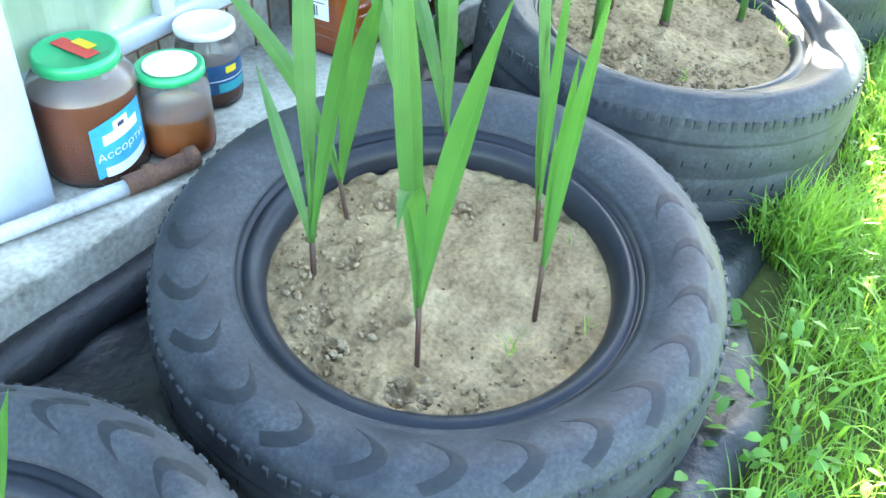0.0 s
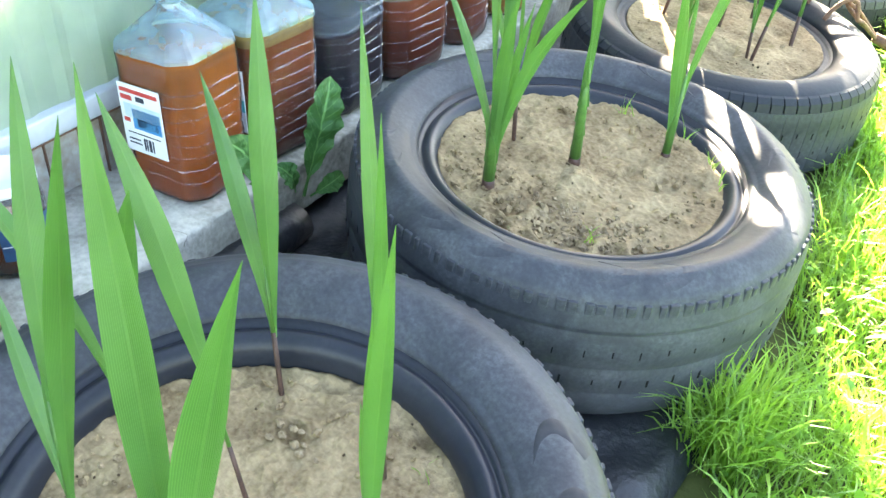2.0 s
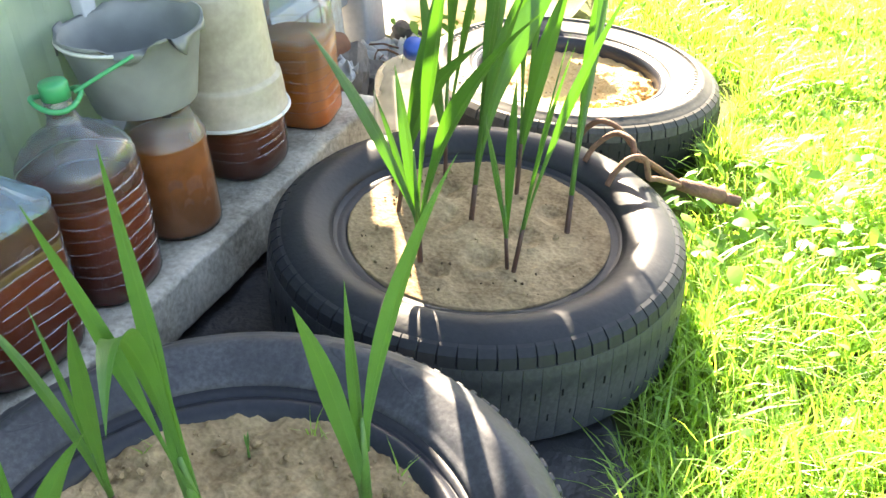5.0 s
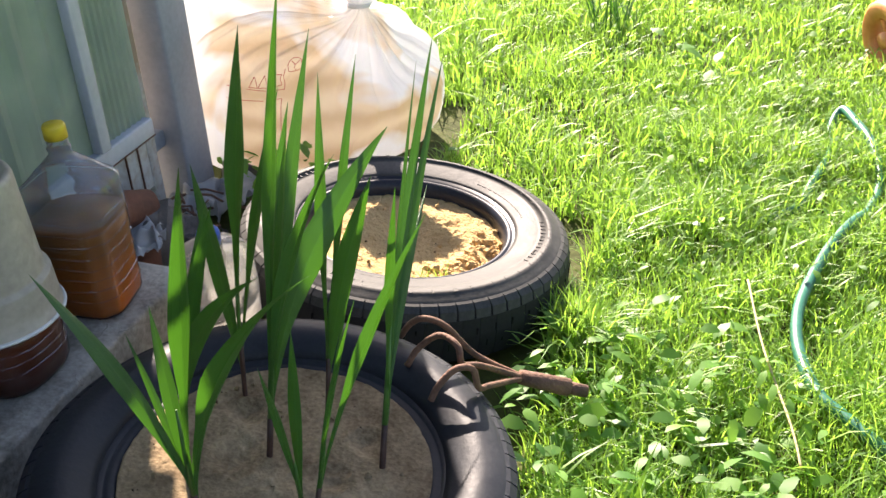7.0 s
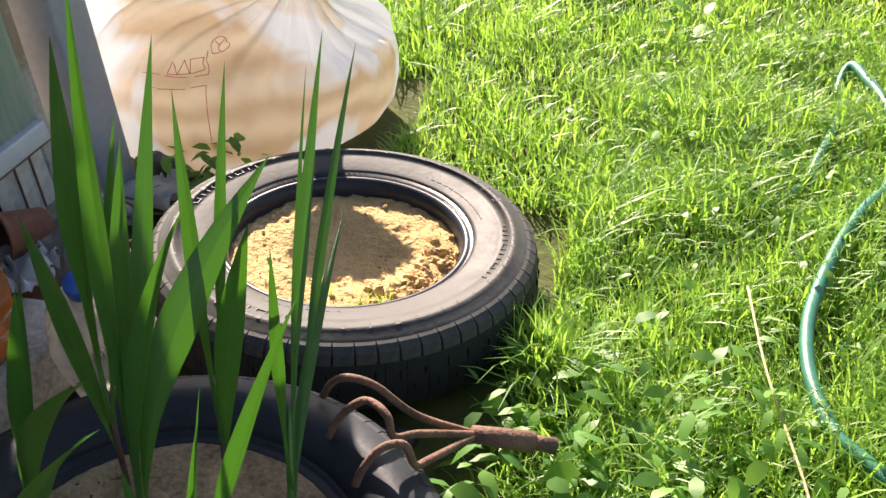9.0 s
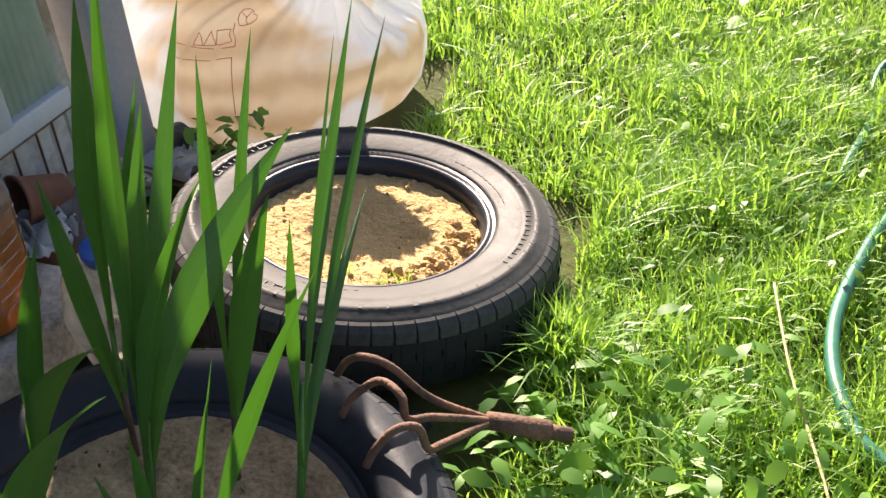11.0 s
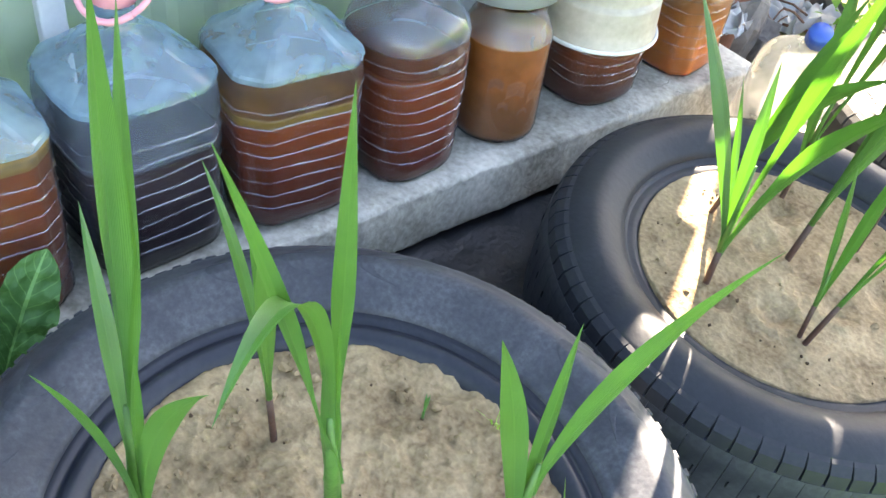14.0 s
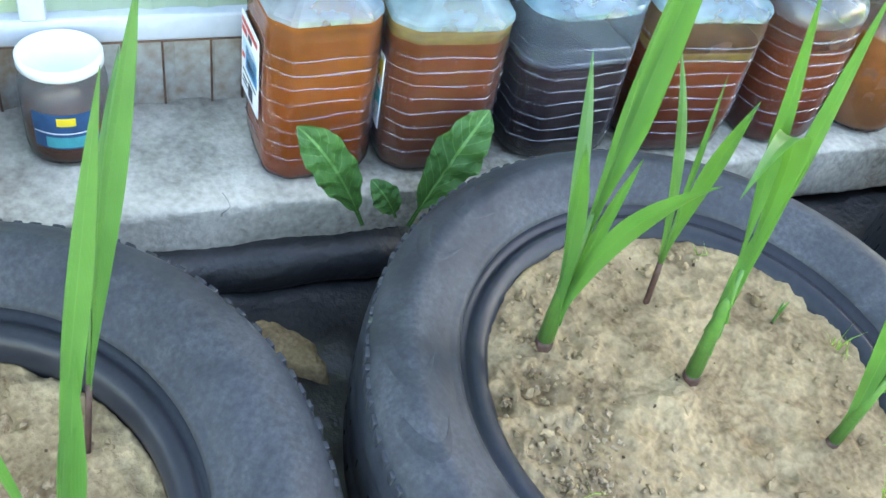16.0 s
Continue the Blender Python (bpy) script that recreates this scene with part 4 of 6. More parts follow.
def gladiolus(base, leaves):
    tall = max(q[2] for q in leaves) > 0.4
    g = thing("gladiolus", base, "tall green sword-leaved shoot with a purple foot, in sand" if tall else "young green shoot with narrow leaves, standing in sand", "plant", "shoots in the tyres")
    rnd = random.Random(int(abs(base[0]) * 9173 + abs(base[1]) * 7919))
    n = len(leaves)
    high = max(q[2] for q in leaves)
    way = Vector((sum(q[0] for q in leaves) / n, sum(q[1] for q in leaves) / n, 0)) / high
    axis = lambda z: Vector((way.x * z * 0.75, way.y * z * 0.75, z))
    h = min(0.36 * high, 0.19)
    in_middle = -0.4 < base[1] < 0.3 and base[0] > -0.07
    r = (min(0.0095, 0.0042 + 0.0010 * n) if in_middle else min(0.0045, 0.0022 + 0.0004 * n)) * (1.0 if high > 0.1 else 0.3)
    cut = h * (0.07 if in_middle else 0.30 if n > 3 else 0.5)
    part("foot", tube([Vector((0, 0, -0.03)), axis(0.0), axis(cut * 0.5), axis(cut)], r, 10, radii=[r, r, r * 0.95, r * 0.9]), STEM, g, "purple-brown foot of the stem")
    part("stem", tube([axis(cut), axis((cut + h) / 2), axis(h)], r, 10, radii=[r * 0.9, r * 0.7, r * 0.25]), STEM_GREEN, g)
    for tx, ty, tz, w, bend in leaves:
        z0 = min(h * 0.8, (0.06 + 0.20 * rnd.random()) * tz if bend >= 0 else 0.5 * tz)
        part("leaf", blade(axis(z0), (tx, ty, tz), w * (0.64 if base[1] > 0.4 else 0.62 if -0.4 < base[1] < 0.3 else 0.80), bend, radians(35) + rnd.uniform(-0.5, 0.5), r * 0.9 if bend >= 0 else r * 0.5, sheath=0.62 if in_middle and tz > 0.4 else 0.5 if base[1] > 0.4 and tz > 0.34 else 0.0, root=0.5 if in_middle and 0.1 < tz < 0.32 else 0.24), LEAF if base[1] > 0.4 else BRIGHT_LEAF, g)
    return g


gladiolus((0.093, -0.825, 0.125), [(0.072, 0.040, 0.460, 0.050, 0.1), (-0.062, 0.055, 0.535, 0.044, 0.05), (0.029, -0.076, 0.258, 0.030, -1)])
gladiolus((-0.089, -0.787, 0.146), [(-0.111, 0.050, 0.234, 0.024, 0.1), (0.098, 0.014, 0.474, 0.032, 0.05), (-0.059, 0.090, 0.440, 0.034, 0.1), (-0.011, 0.017, 0.214, 0.010, 0.1)])
gladiolus((-0.117, -0.685, 0.158), [(-0.198, -0.013, 0.308, 0.032, 0.3), (0.079, -0.013, 0.351, 0.040, 0.15)])
gladiolus((-0.049, -0.547, 0.165), [(-0.130, 0.062, 0.317, 0.028, 0.15), (-0.061, 0.076, 0.414, 0.036, 0.05)])
gladiolus((0.163, -0.677, 0.132), [(0.065, -0.051, 0.470, 0.026, 0.05), (0.027, -0.023, 0.368, 0.018, 0.1), (0.007, -0.013, 0.268, 0.012, 0.05)])
gladiolus((0.100, -0.567, 0.149), [(-0.066, 0.065, 0.460, 0.022, 0.05), (0.030, -0.040, 0.439, 0.018, 0.05), (-0.026, 0.032, 0.287, 0.026, 0.1)])
gladiolus((0.012, -0.669, 0.148), [(-0.124, 0.013, 0.402, 0.036, 0.15)])
gladiolus((-0.044, -0.129, 0.213), [(0.123, 0.007, 0.306, 0.032, 0.25), (0.047, -0.002, 0.270, 0.022, 0.1), (-0.098, 0.024, 0.267, 0.024, 0.15), (0.054, -0.060, 0.295, 0.032, 0.15), (0.026, 0.013, 0.419, 0.034, 0.05), (0.029, 0.008, 0.490, 0.046, 0.05), (-0.034, 0.043, 0.444, 0.026, 0.05)])
gladiolus((-0.080, 0.005, 0.214), [(-0.070, -0.017, 0.262, 0.018, 0.3), (0.088, -0.057, 0.317, 0.026, 0.12), (0.010, -0.025, 0.286, 0.010, 0.05)])
gladiolus((0.019, 0.004, 0.207), [(0.092, -0.140, 0.330, 0.036, -1), (0.053, -0.113, 0.459, 0.022, 0.05), (0.015, -0.015, 0.439, 0.026, 0.08), (0.020, -0.029, 0.254, 0.026, 0.1), (0.026, -0.024, 0.298, 0.008, 0.05)])
gladiolus((0.114, 0.109, 0.198), [(0.004, -0.065, 0.303, 0.034, 0.15), (0.000, 0.015, 0.270, 0.022, 0.05), (0.078, 0.075, 0.367, 0.038, 0.2)])
gladiolus((0.085, 0.573, 0.172), [(0.018, -0.005, 0.278, 0.022, 0.05), (-0.023, -0.008, 0.228, 0.018, 0.1)])
gladiolus((0.095, 0.571, 0.171), [(0.075, 0.003, 0.324, 0.012, 0.1), (0.115, 0.098, 0.368, 0.030, 0.1), (0.060, 0.039, 0.329, 0.007, 0.05)])
gladiolus((0.132, 0.691, 0.166), [(0.018, 0.055, 0.354, 0.020, 0.05), (-0.035, 0.315, 0.220, 0.022, 0.3), (0.008, 0.233, 0.462, 0.020, 0.05), (-0.031, 0.396, 0.380, 0.018, 0.1), (-0.017, 0.242, 0.425, 0.010, 0.05)])
gladiolus((-0.000, 0.658, 0.178), [(0.057, 0.062, 0.572, 0.036, 0.05), (0.020, 0.191, 0.471, 0.032, 0.05), (0.103, 0.197, 0.359, 0.062, 0.3), (0.090, 0.075, 0.381, 0.040, 0.3), (0.030, 0.102, 0.422, 0.040, 0.1)])
gladiolus((-0.080, 0.752, 0.183), [(0.041, 0.047, 0.482, 0.044, 0.05), (-0.036, 0.026, 0.317, 0.034, 0.1), (0.080, 0.048, 0.417, 0.030, 0.05)])
gladiolus((0.032, 0.761, 0.173), [(0.020, 0.139, 0.431, 0.020, 0.05), (-0.007, 0.089, 0.425, 0.028, 0.05), (0.068, 0.042, 0.327, 0.044, 0.1)])
gladiolus((-0.024, 0.535, 0.182), [(-0.037, 0.045, 0.261, 0.028, 0.15), (-0.066, 0.035, 0.229, 0.014, 0.1), (0.191, -0.036, 0.386, 0.060, 0.3), (0.087, -0.037, 0.472, 0.042, 0.05), (-0.123, -0.008, 0.318, 0.034, 0.15)])
gladiolus((-0.105, 0.638, 0.187), [(0.146, -0.008, 0.276, 0.040, 0.35), (0.093, 0.010, 0.343, 0.030, 0.1), (0.055, 0.052, 0.313, 0.026, 0.05)])
gladiolus((-0.020, -1.290, 0.140), [(0.088, 0.037, 0.31, 0.020, 0.05), (0.060, 0.0, 0.25, 0.020, 0.2)])

# a small shoot just breaking the sand
gladiolus((-0.029, 0.130, 0.209), [(0.006, 0.0, 0.04, 0.006, 0.05), (-0.004, 0.005, 0.028, 0.005, 0.1)])


# ---- bottles and jars on the slab ----
GREEN_CAP = material("green_plastic", (0.02, 0.26, 0.1), (0.03, 0.34, 0.14), 0.35, 8, 60, 0.05)
PINK = material("pink_plastic", (0.6, 0.22, 0.28), (0.72, 0.33, 0.38), 0.4, 8, 60, 0.05)
BLUE = material("blue_plastic", (0.02, 0.07, 0.35), (0.03, 0.11, 0.45), 0.35, 8, 60, 0.05)
YELLOW = material("yellow_plastic", (0.6, 0.42, 0.02), (0.75, 0.55, 0.04), 0.4, 8, 60, 0.05)
WHITE = material("white_plastic", (0.55, 0.56, 0.53), (0.75, 0.76, 0.73), 0.45, 9, 70, 0.1)
TUB = leafy("dusty_grey_white_plastic", (0.20, 0.215, 0.215), (0.36, 0.38, 0.375), (0.30, 0.32, 0.31), 0.3, 0.45)
BEIGE = material("cream_plastic", (0.29, 0.25, 0.195), (0.48, 0.43, 0.345), 0.5, 9, 80, 0.1, spread=0.2)
PAPER = material("label_paper", (0.62, 0.64, 0.66), (0.74, 0.76, 0.78), 0.5, 20, 120, 0.02)
INK_RED = material("red_ink", (0.45, 0.03, 0.03), (0.55, 0.06, 0.05), 0.5, 30, 120, 0.0)
INK_BLUE = material("blue_ink", (0.03, 0.2, 0.45), (0.06, 0.32, 0.6), 0.45, 30, 120, 0.0)
INK_DARK = material("dark_ink", (0.015, 0.02, 0.035), (0.03, 0.04, 0.07), 0.5, 30, 120, 0.0)
INK_TEAL = material("teal_ink", (0.02, 0.25, 0.28), (0.04, 0.36, 0.38), 0.5, 30, 120, 0.0)
SKY_INK = material("pale_blue_ink", (0.35, 0.5, 0.62), (0.48, 0.62, 0.72), 0.45, 30, 120, 0.0)
SCUM = material("yellow_scum", (0.12, 0.065, 0.012), (0.24, 0.15, 0.03), 0.5, 20, 120, 0.0)
INK_NAVY = material("navy_ink", (0.012, 0.05, 0.12), (0.02, 0.09, 0.2), 0.4, 30, 120, 0.0)


def wall_at(z, top, taper=0.05):
    """Share of its full width that a tapering bottle has at a height."""
    return 0.980 - taper + taper * max(0.0, min(1.0, (z - 0.012) / (top - 0.012))) ** 0.8 + 0.003


def pet_rings(w, d, h, upto=None, shrink=1.0, above=None, e=3.3, taper=0.05):
    """Five-litre bottle, square-shouldered or domed: rings up to a height, or from a height up."""
    top = h * (0.68 if e > 3 else 0.60)
    rows = [(0.0, 0.865 - taper, e), (0.004, 0.935 - taper, e), (0.012, 0.98 - taper, e)] + [(0.012 + (top - 0.012) * k / 8, 0.980 - taper + taper * (k / 8) ** 0.8 + 0.006 * (k % 2), e) for k in range(1, 8)]
    if e > 3:
        rows += [(top, 0.985, e), (top + 0.005, 0.97, e), (top + 0.008, 0.945, 3.5), (h * 0.745, 0.74, 3.6), (h * 0.795, 0.51, 3.2), (h * 0.835, 0.34, 2.4)]
    else:
        rows += [(h * 0.64, 0.975, e), (h * 0.68, 0.94, e), (h * 0.715, 0.86, 2.6), (h * 0.76, 0.70, 2.3), (h * 0.79, 0.50, 2), (h * 0.81, 0.32, 2)]
    rows += [(h * 0.855, 0.26, 2), (h * 0.872, 0.24, 2), (h * 0.878, 0.27, 2), (h * 0.890, 0.27, 2), (h * 0.895, 0.24, 2), (h * 0.945, 0.24, 2)]
    if upto:
        rows = [q for q in rows if q[0] < upto - 0.002] + [(upto, wall_at(upto, top, taper) if upto < top else 0.955, e)]
    if above:
        rows = [(above, wall_at(above, top, taper), e)] + [q for q in rows if q[0] > above + 0.002]
    return [(zz, w / 2 * k * shrink, d / 2 * k * shrink, ee) for zz, k, ee in rows]


def dent(bm, seed, amount=0.0035):
    """Soft dents of a thin-walled bottle, alike on wall, ribs and filling."""
    for v in bm.verts:
        q = Vector((v.co.x, v.co.y, 0))
        if q.length > 0.02:
            v.co += q.normalized() * (fuzz(v.co, 13, amount, seed) + fuzz(v.co, 31, amount * 0.35, seed))
    return bm


def pet_rib(w, d, z, seed, seg=72, e=3.3, top=0.2, taper=0.05):
    """One thin moulded rib round the bottle, a little uneven."""
    bm = bmesh.new()
    rows = []
    base = wall_at(z, top, taper) - 0.002
    for dz, k in ((-0.0015, 0.001), (-0.0004, 0.016), (0.0006, 0.016), (0.0016, 0.001)):
        row = []
        for j in range(seg):
            a = 2 * math.pi * (j + 0.5) / seg
            c, s = math.cos(a), math.sin(a)
            thin = (0.5 + 0.6 * noise.noise(Vector((c * 2.6, s * 2.6, seed * 3.1)))) * (0.1 + 0.9 * abs(math.cos(2 * a)) ** 0.8)
            f = base + k * (0.5 + thin)
            x, y = outline(a, e)
            row.append(bm.verts.new((w / 2 * f * x, d / 2 * f * y, z + dz * (0.3 + 1.2 * thin) + 0.0012 * math.sin(4 * a + seed))))
        rows.append(row)
    for a, b in zip(rows, rows[1:]):
        for j in range(seg):
            bm.faces.new((a[j], a[(j + 1) % seg], b[(j + 1) % seg], b[j]))
    return bm


def carry_ring(r, z, mat_name):
    pts = [(r * math.cos(a), r * math.sin(a), z + 0.006 * math.sin(a * 2)) for a in [2 * math.pi * k / 20 for k in range(21)]]
    return tube(pts, 0.0035, 6)


def screw_cap(r, z, h=0.02):
    bm = bmesh.new()
    rows = []
    n = 36
    for zz, k in ((z, 1.0), (z + h * 0.85, 1.0), (z + h, 0.9)):
        rows.append([bm.verts.new((r * k * (1.0 if j % 2 else 0.95) * math.cos(2 * math.pi * j / n), r * k * (1.0 if j % 2 else 0.95) * math.sin(2 * math.pi * j / n), zz)) for j in range(n)])
    for a, b in zip(rows, rows[1:]):
        for j in range(n):
            bm.faces.new((a[j], a[(j + 1) % n], b[(j + 1) % n], b[j]))
    bm.faces.new(rows[0][::-1])
    bm.faces.new(rows[-1])
    return bm


def pet_bottle(place, w, d, h, mat, level, cap, label, turn=0.0, ring=None, name="plastic_bottle", cap_label="", ribs=(0.036, 0.185, 0.0190), skin=None, e=3.3, film=None, taper=0.03, fog=None, clear_top=False):
    b = thing(name, place, label, "bottle", "bottles on the slab", turn)
    split = h * (0.68 if e > 3 else 0.62) if mat else h * 0.3
    low = min(level + 0.004, split - 0.004) if mat else split
    seed = place[1] * 31
    body = part("body", dent(loft(pet_rings(w, d, h, low, e=e, taper=taper), 64, cap_high=False), seed), skin or PET, b, "clear ribbed plastic")
    body.visible_shadow = False
    top = part("shoulder", dent(loft(pet_rings(w, d, h, None, 1.0, split, e, taper), 64, cap_low=False, cap_high=False), seed), skin or (PET_DOME if clear_top or e < 3 else PET_TOP), b, "hazed clear plastic", e < 3)
    top.visible_shadow = False
    if mat and split - low > 0.006:
        part("upper_wall", dent(loft(pet_rings(w, d, h, split, 1.0, low, e, taper), 64, cap_low=False, cap_high=False), seed), fog or PET_FOG, b, "fogged clear plastic").visible_shadow = False
    if mat:
        part("liquid", dent(loft(pet_rings(w, d, h, level, 0.972, e=e, taper=taper), 64), seed), mat, b, "cloudy liquid").location.z = 0.0015
    if mat and film:
        part("liquid_edge", dent(loft(pet_rings(w, d, h, level + 0.004, 0.976, level - 0.010, e, taper), 64, cap_low=False), seed), film, b, "yellowish film at the liquid's edge")
    z = ribs[0]
    while z < min(ribs[1], h * 0.64):
        part("rib", dent(pet_rib(w, d, z, z * 90 + place[1] * 7, e=e, top=split, taper=taper), seed), PET_RIB, b, "thin rib with a pale painted highlight").visible_shadow = False
        z += ribs[2]
    neck = 0.5 * 0.26 * w
    part("cap", screw_cap(neck, h * 0.935, 0.022), cap, b, cap_label)
    if ring:
        part("carry_ring", carry_ring(neck + 0.012, h * 0.93, ""), ring, b, "plastic carrying ring")
    return b


def paper_label(parent, x0, x1, z0, z1, y, strips, paper=None):
    """Label on the bottle's face that looks along -y: strips of (x0, x1, z0, z1 as shares, ink)."""
    lab = part("label", box(x0, x1, y - 0.0012, y, z0, z1, 0.0), paper or PAPER, parent, "printed paper label", False)
    for a, b, c, d, ink in strips:
        part("print", box(x0 + (x1 - x0) * a, x0 + (x1 - x0) * b, y - 0.0018, y - 0.0013, z0 + (z1 - z0) * c, z0 + (z1 - z0) * d, 0.0), ink, lab, "", False)
    return lab


Z0 = LEDGE_Z + 0.002
b1 = pet_bottle((-0.462, -0.264, Z0), 0.138, 0.136, 0.31, BREW_AMBER, 0.204, WHITE, "clear ribbed bottle of orange-brown liquid with a printed label", 4, taper=0.0)
paper_label(b1, -0.047, 0.026, 0.068, 0.171, -0.0690, [(0.05, 0.95, 0.88, 0.94, INK_RED), (0.05, 0.32, 0.77, 0.84, INK_RED), (0.42, 0.62, 0.78, 0.85, INK_DARK), (0.10, 0.98, 0.52, 0.72, SKY_INK), (0.28, 0.95, 0.36, 0.66, INK_BLUE), (0.38, 0.88, 0.40, 0.52, INK_DARK), (0.06, 0.2, 0.44, 0.50, INK_RED), (0.46, 0.50, 0.06, 0.24, INK_DARK), (0.52, 0.55, 0.06, 0.24, INK_DARK), (0.58, 0.64, 0.06, 0.24, INK_DARK), (0.67, 0.70, 0.06, 0.24, INK_DARK), (0.1, 0.4, 0.12, 0.14, INK_DARK), (0.1, 0.38, 0.18, 0.2, INK_DARK), (0.1, 0.9, 0.28, 0.295, INK_DARK)])
b2 = pet_bottle((-0.454, -0.114, Z0), 0.145, 0.148, 0.30, BREW_BROWN, 0.196, PINK, "dented clear bottle of brown liquid with a torn label", -3, PINK, film=SCUM)
paper_label(b2, -0.022, 0.040, 0.052, 0.150, -0.0735, [(0.1, 0.95, 0.72, 0.94, YELLOW), (0.3, 0.8, 0.60, 0.64, INK_RED), (0.2, 1.0, 0.34, 0.54, INK_TEAL), (0.35, 0.85, 0.40, 0.48, PAPER), (0.15, 0.7, 0.12, 0.15, INK_DARK)])
pet_bottle((-0.468, 0.055, Z0), 0.168, 0.164, 0.31, BREW_DARK, 0.140, PINK, "large clear bottle half full of blackish liquid", 5, PINK)
pet_bottle((-0.450, 0.230, Z0), 0.158, 0.166, 0.30, BREW_RED, 0.158, BLUE, "clear bottle of red-brown liquid with a pink carrying ring", -4, PINK, film=SCUM, taper=0.08, fog=PET_STAIN)
b5 = pet_bottle((-0.443, 0.400, Z0), 0.142, 0.144, 0.30, BREW_RED, 0.152, GREEN_CAP, "clear bottle of red-brown liquid with a green cap", 6, GREEN_CAP, e=2.8, fog=PET_STAIN)
part("cap_strap", tube(smooth_line([(0.02, 0.01, 0.285), (0.045, 0.04, 0.298), (0.07, 0.075, 0.31)]), 0.003, 6), GREEN_CAP, b5, "loose green strap")
pet_bottle((-0.441, 0.943, Z0), 0.128, 0.124, 0.30, BREW_ORANGE, 0.155, YELLOW, "clear bottle of amber liquid with a yellow cap", 8, clear_top=True)


def glass_jar(place, r, h, mat, level, lid, label, lid_label, lid_r=0.8, group="jars on the slab"):
    j = thing("glass_jar", place, label, "jar", group)
    prof = [(r * 0.86, 0.0), (r * 0.97, 0.004), (r, 0.014), (r, h * 0.70), (r * 0.97, h * 0.77), (r * 0.86, h * 0.84), (r * lid_r * 0.95, h * 0.89), (r * lid_r * 0.95, h * 0.97)]
    wide = next(b for (b, z), (_, zn) in zip(prof, prof[1:]) if zn > level)
    g = part("body", round_loft([q for q in prof if q[1] < level] + [(wide, level)], 44, cap_high=False), GLASS, j, "clear glass")
    g.visible_shadow = False
    part("upper_glass", round_loft([(wide, level)] + [q for q in prof if q[1] > level], 44, cap_low=False, cap_high=False), GLASS_HAZE, j, "clear glass with fog and painted sky reflection").visible_shadow = False
    inner = [(a * 0.965, z + 0.003) for a, z in prof if z < level]
    part("liquid", round_loft(inner + [(inner[-1][0], level)], 44), mat, j, "cloudy liquid")
    if lid:
        lr = r * lid_r
        part("lid", round_loft([(lr, h * 0.90), (lr * 1.03, h * 0.905), (lr * 1.03, h * 0.99), (lr * 0.98, h), (lr * 0.93, h), (lr * 0.91, h * 0.992)], 44), lid, j, lid_label)
    return j


def curved_patch(r, a0, a1, z0, z1, wave=0.0, n=18, slope=0.0):
    bm = bmesh.new()
    rows = [[bm.verts.new((r * math.cos(a0 + (a1 - a0) * k / n), r * math.sin(a0 + (a1 - a0) * k / n), z + wave * math.sin(math.pi * k / n) + slope * r * ((a0 + (a1 - a0) * k / n) + 0.122))) for k in range(n + 1)] for z in (z0, z1)]
    for k in range(n):
        bm.faces.new((rows[0][k], rows[0][k + 1], rows[1][k + 1], rows[1][k]))
    return bm


def words_on_jar(text, r, a_mid, z, size, mat, parent, slope=0.0):
    """Raised lettering wrapped round a jar, by the built-in font."""
    cu = bpy.data.curves.new("lettering", "FONT")
    cu.body, cu.size, cu.align_x, cu.extrude = text, size, "CENTER", 0.0
    tmp = new("lettering_source", cu)
    me = bpy.data.meshes.new_from_object(tmp.evaluated_get(bpy.context.evaluated_depsgraph_get()))
    bpy.data.objects.remove(tmp)
    bpy.data.curves.remove(cu)
    for v in me.vertices:
        x, y = v.co.x, v.co.y
        a = a_mid + x / r
        v.co = (r * math.cos(a), r * math.sin(a), z + y + slope * x)
    me.materials.clear()
    me.materials.append(mat)
    ob = new("lettering", me)
    ob.parent = parent
    return ob


LID_GREEN = material("green_tin_lid", (0.02, 0.30, 0.12), (0.04, 0.42, 0.18), 0.3, 8, 60, 0.05)
LID_WHITE = material("white_tin_lid", (0.62, 0.64, 0.64), (0.78, 0.8, 0.8), 0.3, 8, 60, 0.05)
LABEL_BLUE = material("sky_blue_label", (0.03, 0.24, 0.5), (0.05, 0.36, 0.66), 0.35, 30, 120, 0.0)
j1 = glass_jar((-0.498, -0.768, Z0), 0.060, 0.166, BREW_BROWN, 0.120, LID_GREEN, "large glass jar of brown liquid with a green lid", "green lid with a red and white emblem", 0.76)
lid_top = 0.1665
part("emblem", box(-0.030, 0.030, -0.008, 0.010, lid_top, lid_top + 0.0008, 0.0), INK_RED, j1.children[-1], "", False)
part("emblem", box(-0.012, 0.016, 0.006, 0.018, lid_top + 0.0012, lid_top + 0.002, 0.0), YELLOW, j1.children[-1], "", False)
label_1 = part("label", curved_patch(0.0606, radians(-39), radians(27), 0.026, 0.098, 0.004, slope=0.3), LABEL_BLUE, j1, "blue and white printed label", False)
part("print", curved_patch(0.0610, radians(-27), radians(17), 0.070, 0.084, slope=0.3), PAPER, label_1, "", False)
part("print", curved_patch(0.0611, radians(-14), radians(4), 0.083, 0.096, slope=0.3), PAPER, label_1, "", False)
part("print", curved_patch(0.0613, radians(-9), radians(-1), 0.085, 0.091, slope=0.3), INK_DARK, label_1, "", False)
part("print", curved_patch(0.0610, radians(-30), radians(22), 0.026, 0.040, -0.004, slope=0.3), PAPER, label_1, "", False)
words_on_jar("Ассорти", 0.0612, radians(-7), 0.050, 0.0155, PAPER, label_1, 0.3)
